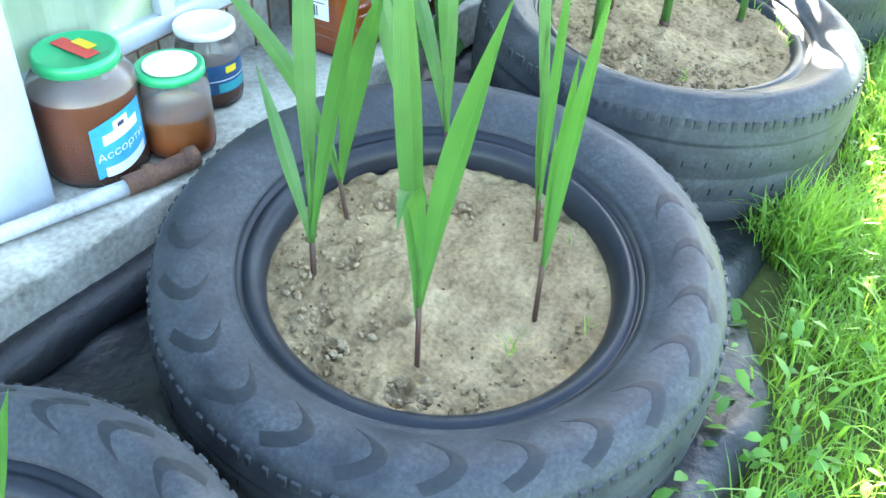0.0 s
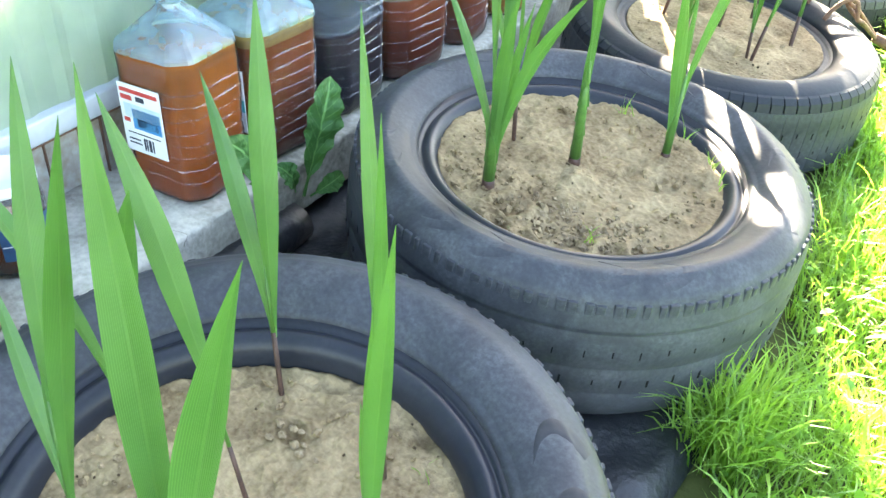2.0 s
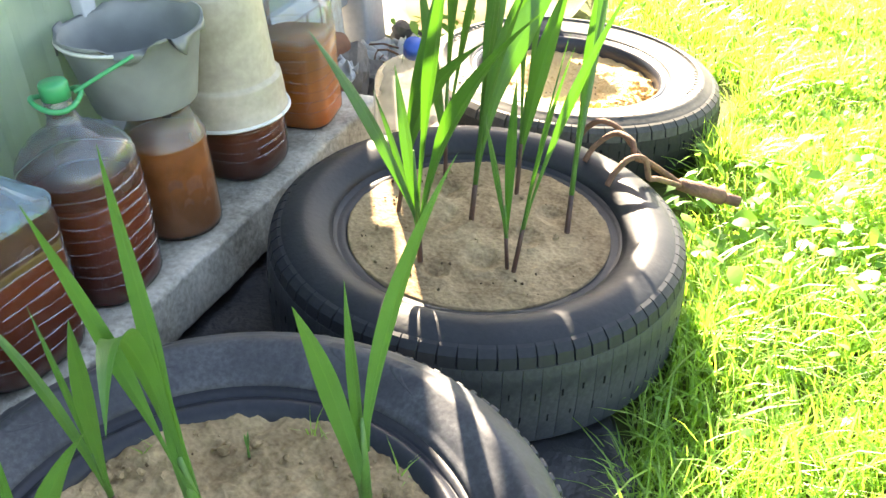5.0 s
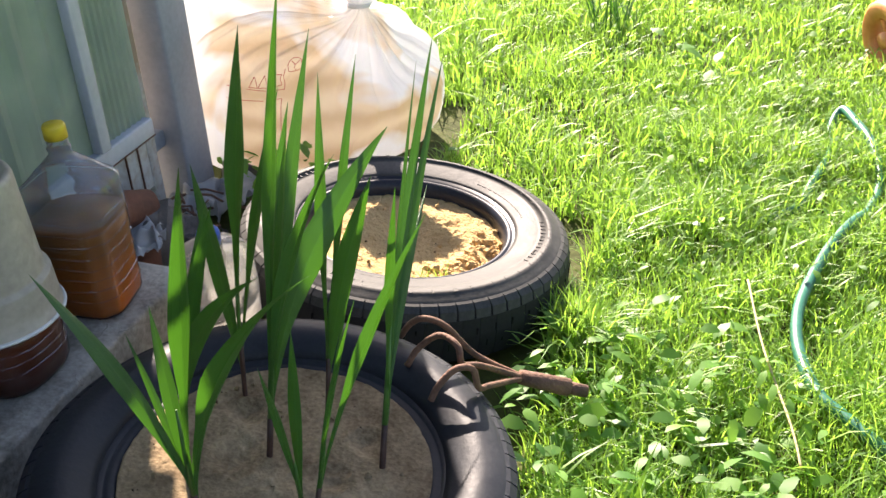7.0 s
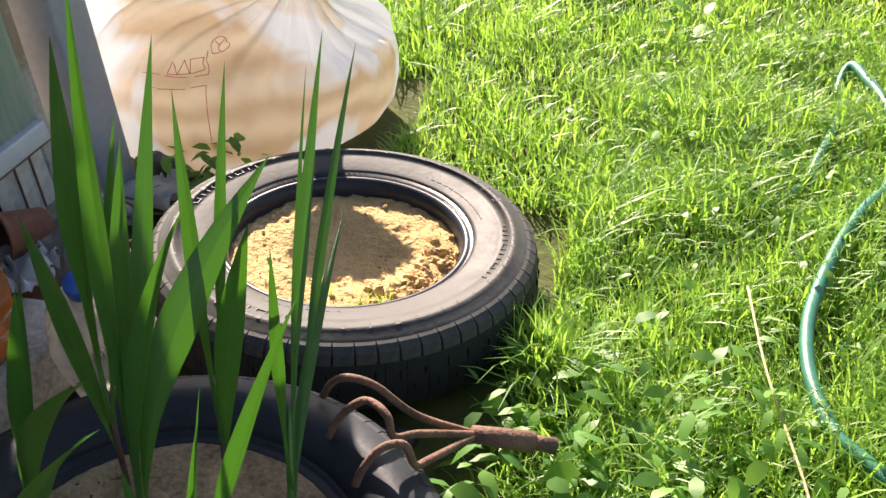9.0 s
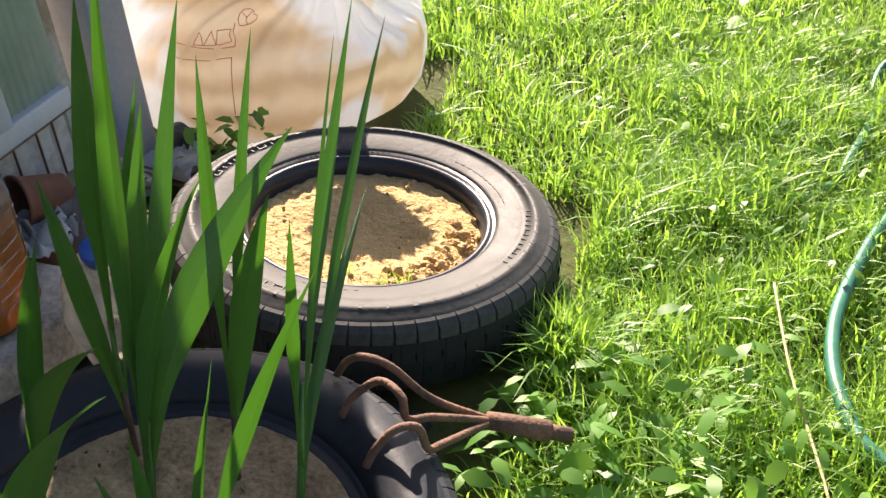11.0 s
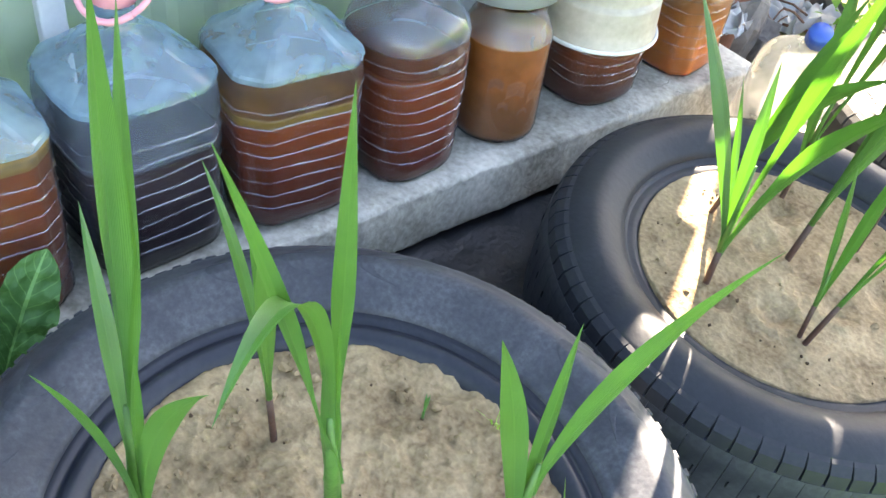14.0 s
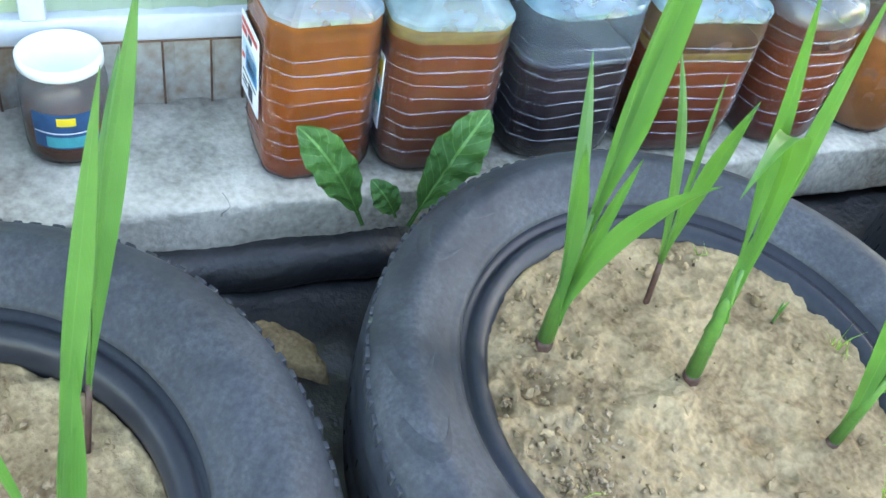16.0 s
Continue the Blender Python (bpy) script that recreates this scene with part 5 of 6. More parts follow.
j2 = glass_jar((-0.437, -0.668, Z0), 0.039, 0.105, BREW_AMBER, 0.050, LID_GREEN, "small glass jar a third full, with a green-rimmed lid", "green rim round a white top", 0.92)
part("lid_top", round_loft([(0.029, 0.1045), (0.029, 0.1062), (0.027, 0.1066)], 32), LID_WHITE, j2.children[-1])
j3 = glass_jar((-0.503, -0.537, Z0), 0.041, 0.115, BREW_BROWN, 0.045, LID_WHITE, "glass jar with a white lid and a dark label", "white lid", 0.93)
label_3 = part("label", curved_patch(0.0416, radians(-48), radians(40), 0.025, 0.068), INK_NAVY, j3, "navy and teal label", False)
part("print", curved_patch(0.0419, radians(-30), radians(36), 0.027, 0.040), INK_TEAL, label_3, "", False)
part("print", curved_patch(0.0419, radians(-14), radians(10), 0.054, 0.064), YELLOW, label_3, "", False)
part("print", curved_patch(0.0420, radians(-46), radians(38), 0.044, 0.0455), PAPER, label_3, "", False)
j1.scale, j2.scale, j3.scale = (1.22, 1.22, 1.07), (1.30, 1.30, 1.26), (1.18, 1.18, 1.10)
JAR_BREW = brew("fermenting_brew", (0.17, 0.048, 0.010), (0.36, 0.125, 0.028), (0.26, 0.10, 0.03), 24.0)
SCRAP = material("soaked_scrap", (0.15, 0.042, 0.010), (0.31, 0.105, 0.024), 0.5, 40, 120, 0.3)
j4 = glass_jar((-0.436, 0.563, Z0), 0.060, 0.20, JAR_BREW, 0.148, None, "three-litre glass jar of orange brew with floating scraps", "")
for a, z, w, h in ((-20, 0.085, 13, 0.022), (8, 0.070, 9, 0.016), (-48, 0.092, 10, 0.014), (25, 0.095, 14, 0.010), (-5, 0.050, 8, 0.006), (-35, 0.060, 7, 0.009), (42, 0.078, 9, 0.015)):
    part("scrap", curved_patch(0.0582, radians(a - w), radians(a + w), z - h / 2, z + h / 2, 0.006), SCRAP, j4, "soaked brown scrap")


def open_tub(place, r0, r1, h, mat, label, name="plastic_tub", notch=0.02, turn=0.0, wall=0.0025):
    """A tapering tub with a rolled rim, its edge torn."""
    t = thing(name, place, label, "tub", turn=turn)
    bm = bmesh.new()
    n, rows = 48, []
    for z, k in ((0.0, 0.0), (0.01, 0.02), (0.4, 0.4), (0.8, 0.8), (0.93, 0.93), (0.95, 0.95), (1.0, 1.0)):
        r = r0 + (r1 - r0) * k + (0.003 if z > 0.94 else 0)
        rows.append([bm.verts.new((r * math.cos(2 * math.pi * j / n), r * math.sin(2 * math.pi * j / n), h * z - (notch * max(0.0, noise.noise(Vector((j * 0.25, 3.1, r0 * 50)))) * 2 if z == 1.0 else 0.0))) for j in range(n)])
    inner = [[bm.verts.new((v.co.x * (1 - wall / r1), v.co.y * (1 - wall / r1), v.co.z + (0.003 if i == 0 else 0.0))) for v in row] for i, row in enumerate(rows)]
    for a, b in zip(rows, rows[1:]):
        for j in range(n):
            bm.faces.new((a[j], a[(j + 1) % n], b[(j + 1) % n], b[j]))
    for a, b in zip(inner, inner[1:]):
        for j in range(n):
            bm.faces.new((a[j], b[j], b[(j + 1) % n], a[(j + 1) % n]))
    for j in range(n):
        bm.faces.new((rows[-1][j], rows[-1][(j + 1) % n], inner[-1][(j + 1) % n], inner[-1][j]))
    bm.faces.new(rows[0][::-1])
    bm.faces.new(inner[0])
    part("body", bm, mat, t)
    return t


tub = open_tub((-0.458, 0.570, 0.3455), 0.072, 0.098, 0.115, TUB, "torn white plastic tub set on a glass jar", notch=0.04)
part("rim", tube([(0.099 * math.cos(a), 0.099 * math.sin(a), 0.105) for a in [2 * math.pi * k / 40 for k in range(8, 34)]], 0.003, 6), WHITE, tub)
# cut bottle as a bucket, with a cream pot upside down on it
bucket = thing("cut_bottle", (-0.454, 0.757, Z0), "cut plastic bottle full of dark red liquid", "bottle", "bottles on the slab")
shell = part("body", loft([(z, w, w, e) for z, w, _, e in pet_rings(0.152, 0.152, 0.30, 0.098, e=2.8)], 44, cap_high=False), PET, bucket)
for z in (0.040, 0.056, 0.072, 0.088):
    part("rib", pet_rib(0.152, 0.152, z, z * 70, e=2.8), PET_RIB, bucket, "thin rib with a pale painted highlight").visible_shadow = False
shell.visible_shadow = False
part("liquid", loft(pet_rings(0.152, 0.152, 0.30, 0.088, 0.97, e=2.8), 36), BREW_BROWN, bucket, "dark red liquid")
pot = thing("plastic_pot", (-0.454, 0.757, Z0 + 0.0985), "cream plastic flower pot turned upside down", "pot")
part("body", round_loft([(0.080, 0.0), (0.090, 0.0), (0.0915, 0.003), (0.088, 0.006), (0.087, 0.03), (0.0855, 0.056), (0.0845, 0.060), (0.079, 0.062), (0.0775, 0.066), (0.074, 0.140), (0.071, 0.200), (0.069, 0.206), (0.062, 0.208), (0.060, 0.204)], 48), BEIGE, pot)
part("rim", tube([(0.0905 * math.cos(2 * math.pi * k / 40), 0.0905 * math.sin(2 * math.pi * k / 40), 0.002) for k in range(41)], 0.003, 6), WHITE, pot, "pale rolled rim")
for a in (0.4, 2.2, 4.4):
    part("hole", round_loft([(0.004, 0.2045), (0.004, 0.2085)], 12), INK_DARK, pot).location = (0.03 * math.cos(a), 0.03 * math.sin(a), 0)

# ---- clutter at the slab's end ----
TERRA = material("terracotta", (0.08, 0.033, 0.020), (0.20, 0.075, 0.04), 0.8, 10, 90, 0.3)
STONE = material("rubble_stone", (0.06, 0.053, 0.048), (0.20, 0.18, 0.165), 0.9, 12, 90, 0.5)
FILM_MILK = leafy("milky_film", (0.26, 0.27, 0.28), (0.56, 0.57, 0.58), (0.42, 0.42, 0.41), 0.25, 0.3)

empty = pet_bottle((-0.285, 1.04, 0.03), 0.13, 0.13, 0.345, None, 0, BLUE, "empty crumpled clear bottle with a blue cap, leaning on a tyre", skin=PET_GREY, ribs=(1, 0, 1), e=2.8)
empty.matrix_basis = Matrix.Translation((-0.285, 1.03, 0.035)) @ Vector((0.111, -0.154, 0.330)).to_track_quat("Z", "Y").to_matrix().to_4x4()
tp = open_tub((-0.505, 1.20, 0.175), 0.030, 0.040, 0.078, TERRA, "brown clay pot lying on its side", "clay_pot", 0.0, wall=0.005)
tp.matrix_basis = Matrix.Translation((-0.500, 1.198, 0.170)) @ Vector((-0.028, -0.070, 0.018)).to_track_quat("Z", "Y").to_matrix().to_4x4()
open_tub((-0.495, 1.115, 0.0), 0.040, 0.050, 0.150, TERRA, "dark clay pot standing on the soil", "clay_pot", 0.0, wall=0.006)
tile = part("tile", box(-0.033, 0.033, -0.028, 0.028, -0.003, 0.003, 0.001), STONE)
tile.matrix_basis = pose(-0.455, 1.215, 0.112, 48, 8, 35)
tagged(tile, "grey-brown tile leaning on the rubble", "tile")


def rock(place, size, mat, seed, label, name="stone"):
    bm = bmesh.new()
    bmesh.ops.create_icosphere(bm, subdivisions=3, radius=1.0)
    for v in bm.verts:
        k = 1 + fuzz(v.co, 1.3, 0.5, seed) + fuzz(v.co, 4, 0.15, seed)
        v.co = Vector((v.co.x * size[0] * k, v.co.y * size[1] * k, v.co.z * size[2] * k))
    low = min(v.co.z for v in bm.verts)
    for v in bm.verts:
        v.co.z -= low
    ob = part(name, bm, mat, smooth=False)
    ob.location = place
    return tagged(ob, label, "stone", "rubble by the post")


rnd = random.Random(5)
for k in range(26):
    x, y = rnd.uniform(-0.62, -0.30), rnd.uniform(1.12, 1.62)
    if (x + 0.05) ** 2 + (y - 1.313) ** 2 < 0.10:
        continue
    s = rnd.uniform(0.018, 0.05)
    rock((x, y, -0.02), (s, s * rnd.uniform(0.7, 1.2), s * rnd.uniform(0.5, 0.9)), STONE if k % 3 else SOIL, k * 1.7, "grey rubble stone on dark soil")


def crumple(place, size, seed, mat, label, name="plastic_film", turn=0.0):
    """A crumpled piece of film."""
    bm = bmesh.new()
    bmesh.ops.create_grid(bm, x_segments=26, y_segments=26, size=0.5)
    for v in bm.verts:
        q = Vector((v.co.x, v.co.y, 0))
        v.co = Vector((q.x * size[0] + fuzz(q, 3, 0.3, seed) * size[0], q.y * size[1] + fuzz(q, 3, 0.3, seed + 4) * size[1], abs(noise.noise(q * 4 + Vector((seed, 0, 0)))) * size[2] + abs(noise.noise(q * 9 + Vector((0, seed, 0)))) * size[2] * 0.25))
    ob = part(name, bm, mat)
    ob.matrix_basis = pose(*place, 0, 0, turn)
    return tagged(ob, label, "plastic film")


rock((-0.49, 1.19, -0.02), (0.055, 0.060, 0.095), STONE, 3.3, "grey rubble stone on dark soil")
rock((-0.445, 1.235, -0.02), (0.050, 0.045, 0.072), STONE, 8.9, "grey rubble stone on dark soil")
twig = random.Random(19)
bm = bmesh.new()
for _ in range(26):
    x, y, a = twig.uniform(-0.60, -0.47), twig.uniform(1.27, 1.44), twig.uniform(0, 6.28)
    d = Vector((math.cos(a), math.sin(a), twig.uniform(-0.25, 0.35))) * twig.uniform(0.025, 0.05)
    p = Vector((x, y, twig.uniform(0.03, 0.09)))
    tube([p - d, p + Vector((0, 0, 0.006)), p + d], twig.uniform(0.0018, 0.004), 5, bm)
tagged(part("dry_twigs", bm, RUST), "dark dry stalks heaped on the rubble", "twigs", kind="stuff")
crumple((-0.475, 1.105, 0.150), (0.115, 0.090, 0.050), 2.0, FILM_MILK, "crumpled white plastic film on a clay pot", turn=30.0)
crumple((-0.545, 1.46, 0.03), (0.14, 0.16, 0.07), 7.0, FILM_MILK, "crumpled grey plastic film among rubble")


# ---- pipe, roll of film ----
PIPE = rubber("chipped_white_pipe", (0.40, 0.42, 0.44), (0.13, 0.055, 0.03), 0.9, 0.45, 0.15)
pipe = thing("pipe", (0, 0, 0), "chipped white metal pipe with a rusty elbow, lying on the slab", "pipe")
part("tube", tube([(-0.486, -1.076, Z0 + 0.0125), (-0.456, -0.971, Z0 + 0.0125), (-0.402, -0.791, Z0 + 0.0125)], 0.0115, 16), PIPE, pipe)
part("elbow", tube(smooth_line([(-0.405, -0.801, Z0 + 0.0145), (-0.394, -0.761, Z0 + 0.0145), (-0.388, -0.731, Z0 + 0.0145), (-0.382, -0.702, Z0 + 0.015)]), 0.0145, 14), RUST, pipe, "rusty elbow joint")
part("collar", tube([(-0.397, -0.771, Z0 + 0.017), (-0.394, -0.758, Z0 + 0.017)], 0.0165, 16), RUST, pipe)
part("collar", tube([(-0.384, -0.710, Z0 + 0.017), (-0.380, -0.694, Z0 + 0.017)], 0.0165, 16), RUST, pipe)
roll = part("film_roll", tube([(-0.356 + fuzz((0, y, 0), 9, 0.012), y, 0.052 + fuzz((3, y, 0), 12, 0.006)) for y in [-1.2 + 0.045 * k for k in range(24)]], 0.036, 18, radii=[0.033 + fuzz((5, 0.1 * k, 0), 6, 0.008) for k in range(24)]), CLOTH)
tagged(roll, "rolled edge of black plastic film below the slab", "film")


# ---- cultivator, bag, hose, wheel ----
tool = thing("hand_cultivator", (0.27, 0.975, 0.0), "rusty three-tined hand cultivator resting on a tyre", "garden tool")
o = Vector((0.27, 0.975, 0.0))
part("socket", tube([Vector((0.238, 0.962, 0.114)) - o, Vector((0.262, 0.972, 0.104)) - o, Vector((0.305, 0.990, 0.086)) - o], 0.012, 14, radii=[0.0105, 0.012, 0.0135]), RUST, tool, "rusty iron socket")
part("handle", tube([Vector((0.300, 0.988, 0.088)) - o, Vector((0.330, 1.000, 0.0760)) - o], 0.0095, 10), RUST, tool)
for line in ([(0.241, 0.963, 0.114), (0.185, 0.925, 0.170), (0.150, 0.905, 0.226), (0.122, 0.898, 0.240), (0.098, 0.905, 0.222), (0.080, 0.912, 0.192)],
             [(0.241, 0.962, 0.114), (0.205, 0.880, 0.190), (0.188, 0.848, 0.214), (0.180, 0.856, 0.236), (0.150, 0.872, 0.236), (0.122, 0.864, 0.214), (0.110, 0.852, 0.192)],
             [(0.241, 0.961, 0.112), (0.222, 0.860, 0.176), (0.213, 0.836, 0.190), (0.206, 0.832, 0.222), (0.186, 0.820, 0.226), (0.168, 0.806, 0.206), (0.160, 0.798, 0.188)]):
    part("tine", tube([p - o for p in smooth_line(line, 5)], 0.0045, 8), RUST, tool)

def bag_film(name):
    """Thin white film over tan folded layers that show through, light passing right through it."""
    m = bpy.data.materials.new(name)
    m.use_nodes = True
    t = m.node_tree
    b = t.nodes["Principled BSDF"]
    co, sep, warp, add, wave, n1, mask, ramp, mul, mix, n2, bp, tr, mx = (t.nodes.new("ShaderNode" + k) for k in ("TexCoord", "SeparateXYZ", "TexNoise", "MixRGB", "TexWave", "TexNoise", "MapRange", "ValToRGB", "Math", "MixRGB", "TexNoise", "Bump", "BsdfTranslucent", "MixShader"))
    warp.inputs["Scale"].default_value, warp.inputs["Detail"].default_value = 4.0, 3
    t.links.new(co.outputs["Object"], warp.inputs["Vector"])
    add.blend_type, add.inputs[0].default_value = "ADD", 0.10
    t.links.new(co.outputs["Object"], add.inputs[1])
    t.links.new(warp.outputs["Color"], add.inputs[2])
    wave.bands_direction = "Z"
    wave.inputs["Scale"].default_value, wave.inputs["Distortion"].default_value, wave.inputs["Detail"].default_value = 4.5, 5.0, 4
    t.links.new(add.outputs[0], wave.inputs["Vector"])
    ramp.color_ramp.elements[0].color, ramp.color_ramp.elements[1].color = (0.64, 0.45, 0.26, 1), (0.82, 0.65, 0.45, 1)
    t.links.new(wave.outputs["Fac"], ramp.inputs[0])
    n1.inputs["Scale"].default_value, n1.inputs["Detail"].default_value, n1.inputs["Distortion"].default_value = 4.6, 3, 0.8
    t.links.new(co.outputs["Object"], n1.inputs["Vector"])
    away, near_by, both = t.nodes.new("ShaderNodeVectorMath"), t.nodes.new("ShaderNodeMapRange"), t.nodes.new("ShaderNodeMath")
    away.operation, away.inputs[1].default_value = "DISTANCE", (0.07, -0.22, 0.20)
    t.links.new(co.outputs["Object"], away.inputs[0])
    near_by.inputs["From Min"].default_value, near_by.inputs["From Max"].default_value = 0.05, 0.36
    near_by.inputs["To Min"].default_value, near_by.inputs["To Max"].default_value = 0.16, -0.14
    t.links.new(away.outputs["Value"], near_by.inputs["Value"])
    t.links.new(near_by.outputs[0], both.inputs[0])
    t.links.new(n1.outputs[0], both.inputs[1])
    mask.inputs["From Min"].default_value, mask.inputs["From Max"].default_value, mask.inputs["To Max"].default_value = 0.44, 0.56, 0.95
    t.links.new(both.outputs[0], mask.inputs["Value"])
    t.links.new(mask.outputs[0], mix.inputs[0])
    mix.inputs[1].default_value = (0.86, 0.87, 0.90, 1)
    t.links.new(ramp.outputs[0], mix.inputs[2])
    t.links.new(mix.outputs[0], b.inputs["Base Color"])
    t.links.new(mix.outputs[0], tr.inputs[0])
    n2.inputs["Scale"].default_value, n2.inputs["Detail"].default_value, n2.inputs["Distortion"].default_value = 22.0, 8, 1.5
    t.links.new(co.outputs["Object"], n2.inputs["Vector"])
    t.links.new(n2.outputs[0], bp.inputs["Height"])
    bp.inputs["Strength"].default_value, bp.inputs["Distance"].default_value = 0.35, 0.012
    t.links.new(bp.outputs[0], b.inputs["Normal"])
    b.inputs["Roughness"].default_value = 0.28
    mx.inputs[0].default_value = 0.50
    t.links.new(b.outputs[0], mx.inputs[1])
    t.links.new(tr.outputs[0], mx.inputs[2])
    t.links.new(mx.outputs[0], t.nodes["Material Output"].inputs["Surface"])
    return m


def build_bag():
    """Stuffed bag leaning up on one side, gathered in pleats to a knot, the ends flaring above it."""
    at = Vector((-0.525, 1.90, 0.0))
    bag = thing("plastic_bag", tuple(at), "stuffed thin white plastic bag with tan contents, tied at the top", "bag")
    bm = bmesh.new()
    seg, rows = 240, []
    neck = Vector((0.210, -0.10, 0.0))
    # height, size, way towards the neck, lift of the far side, depth of the pleats
    levels = ((0.0, 0.80, 0.0, 0.0, 0.0), (0.012, 0.90, 0.0, 0.0, 0.0), (0.05, 0.975, 0.0, 0.0, 0.1), (0.10, 1.0, 0.0, 0.02, 0.15), (0.16, 0.99, 0.02, 0.06, 0.2), (0.215, 0.95, 0.06, 0.14, 0.3), (0.255, 0.87, 0.13, 0.26, 0.4), (0.290, 0.76, 0.24, 0.40, 0.55), (0.315, 0.62, 0.38, 0.53, 0.7), (0.330, 0.48, 0.54, 0.60, 0.9),
              (0.338, 0.35, 0.68, 0.58, 1.0), (0.342, 0.24, 0.80, 0.45, 1.0), (0.346, 0.15, 0.90, 0.26, 1.0), (0.352, 0.085, 0.97, 0.10, 0.9), (0.362, 0.058, 1.0, 0.0, 0.7), (0.372, 0.060, 1.0, 0.0, 0.8), (0.388, 0.115, 1.0, 0.05, 1.2), (0.415, 0.19, 1.02, 0.10, 1.6), (0.455, 0.25, 1.02, 0.12, 1.9))
    for z, size, go, tilt, pleat in levels:
        row = []
        for k in range(seg):
            a = 2 * math.pi * k / seg
            folds = math.sin(a * 19 + 3 * math.sin(a * 2)) * 0.5 + max(0.0, math.sin(a * 37 + 5 * math.sin(a * 3))) ** 3 * 0.6 + noise.noise(Vector((math.cos(a) * 9, math.sin(a) * 9, 1.5))) * 0.5
            q = size * (1 + fuzz((math.cos(a), math.sin(a), z * 3), 1.6, 0.07, 2.0)) * (1 + 0.12 * pleat * folds)
            x, y = 0.345 * q * math.cos(a), 0.300 * q * math.sin(a)
            lift = fuzz((x * 5, y * 5, z), 2, 0.012) + 0.010 * pleat * folds * min(1.0, size * 2.2)
            row.append(bm.verts.new((x + neck.x * go, y + neck.y * go, max(0.0, z - tilt * (x * 0.85 - y * 0.35) + (lift if z > 0.03 else 0.0)))))
        rows.append(row)
    for a, b in zip(rows, rows[1:]):
        for k in range(seg):
            bm.faces.new((a[k], a[(k + 1) % seg], b[(k + 1) % seg], b[k]))
    bm.faces.new(rows[0][::-1])
    tree = BVHTree.FromBMesh(bm)
    film = bag_film("thin_white_bag")
    part("body", bm, film, bag)
    part("tie", tube([Vector((neck.x + 0.023 * math.cos(2 * math.pi * k / 20), neck.y + 0.019 * math.sin(2 * math.pi * k / 20), 0.367)) for k in range(21)], 0.005, 8), film, bag, "twisted knot of film")
    # thin red prints lying on the film
    def line(points, thick=0.0007):
        got = []
        for (x0, z0), (x1, z1) in zip(points, points[1:]):
            for k in range(8):
                hit = tree.ray_cast(Vector((x0 + (x1 - x0) * k / 7, -2.0, z0 + (z1 - z0) * k / 7)), Vector((0, 1, 0)))[0]
                if hit is not None:
                    got.append(hit + Vector((0, -0.001, 0)))
        part("print", tube(got, thick, 5), INK_RED, bag, "thin red printed line")
    line([(-0.035, 0.205), (0.085, 0.205), (0.085, 0.10)])
    line([(-0.035, 0.230), (0.088, 0.222), (0.088, 0.262)])
    for cx, cz, w in ((0.028, 0.240, 0.010), (0.050, 0.241, 0.011), (0.072, 0.242, 0.011)):
        line([(cx - w, cz - w), (cx + w, cz - w), (cx, cz + w), (cx - w, cz - w)] if cx != 0.072 else [(cx - w, cz - w), (cx + w, cz - w), (cx + w, cz + w), (cx - w, cz + w), (cx - w, cz - w)])
    line([(0.106 + 0.014 * math.cos(k * math.pi / 5), 0.268 + 0.014 * math.sin(k * math.pi / 5)) for k in range(11)])
    line([(0.106, 0.256), (0.106, 0.268), (0.098, 0.276)])
    line([(0.106, 0.268), (0.114, 0.276)])


build_bag()

HOSE = material("green_hose", (0.010, 0.10, 0.062), (0.026, 0.19, 0.12), 0.45, 12, 90, 0.1)
hose = thing("garden_hose", (0, 0, 0), "green ribbed garden hose lying curled in the grass", "hose")
part("tube", tube(smooth_line([(0.52, 1.66, -0.02), (0.560, 1.685, 0.006), (0.633, 1.762, 0.010), (0.668, 1.871, 0.022), (0.698, 1.985, 0.020), (0.712, 2.100, 0.002), (0.716, 2.190, 0.016), (0.738, 2.232, 0.042), (0.763, 2.165, 0.044), (0.793, 2.048, 0.042), (0.803, 1.910, 0.024), (0.775, 1.772, 0.022), (0.735, 1.683, 0.036), (0.692, 1.580, 0.038), (0.650, 1.436, 0.040), (0.630, 1.329, 0.042), (0.631, 1.225, 0.042), (0.657, 1.128, 0.040), (0.695, 1.085, 0.036), (0.80, 0.98, 0.028)], 10), 0.0100, 12), HOSE, hose)
STRAW = material("dry_straw", (0.36, 0.28, 0.14), (0.5, 0.42, 0.24), 0.7, 20, 90, 0.2)
tagged(part("dry_stem", tube(smooth_line([(0.545, 1.370, 0.07), (0.575, 1.20, 0.058), (0.618, 1.03, 0.05), (0.632, 0.95, 0.045)]), 0.002, 6), STRAW), "dry straw-coloured stem lying on the grass", "stem")
ORANGE = material("faded_orange_plastic", (0.6, 0.2, 0.06), (0.78, 0.32, 0.13), 0.45, 8, 60, 0.1)
wheel = thing("toy_wheel", (0.868, 2.640, 0.085), "faded orange plastic wheel standing in the grass", "wheel")
wheel.matrix_basis = pose(0.868, 2.640, 0.088) @ pose(0, 0, 0, 0, 0, 25) @ pose(0, 0, 0, 0, 78, 0)
part("tyre", lathe([(0.062, -0.02), (0.095, -0.028), (0.108, -0.018), (0.110, 0.0), (0.108, 0.018), (0.095, 0.028), (0.062, 0.02)], 40), ORANGE, wheel)
part("hub", round_loft([(0.022, -0.024), (0.024, 0.0), (0.022, 0.024)], 20), ORANGE, wheel)
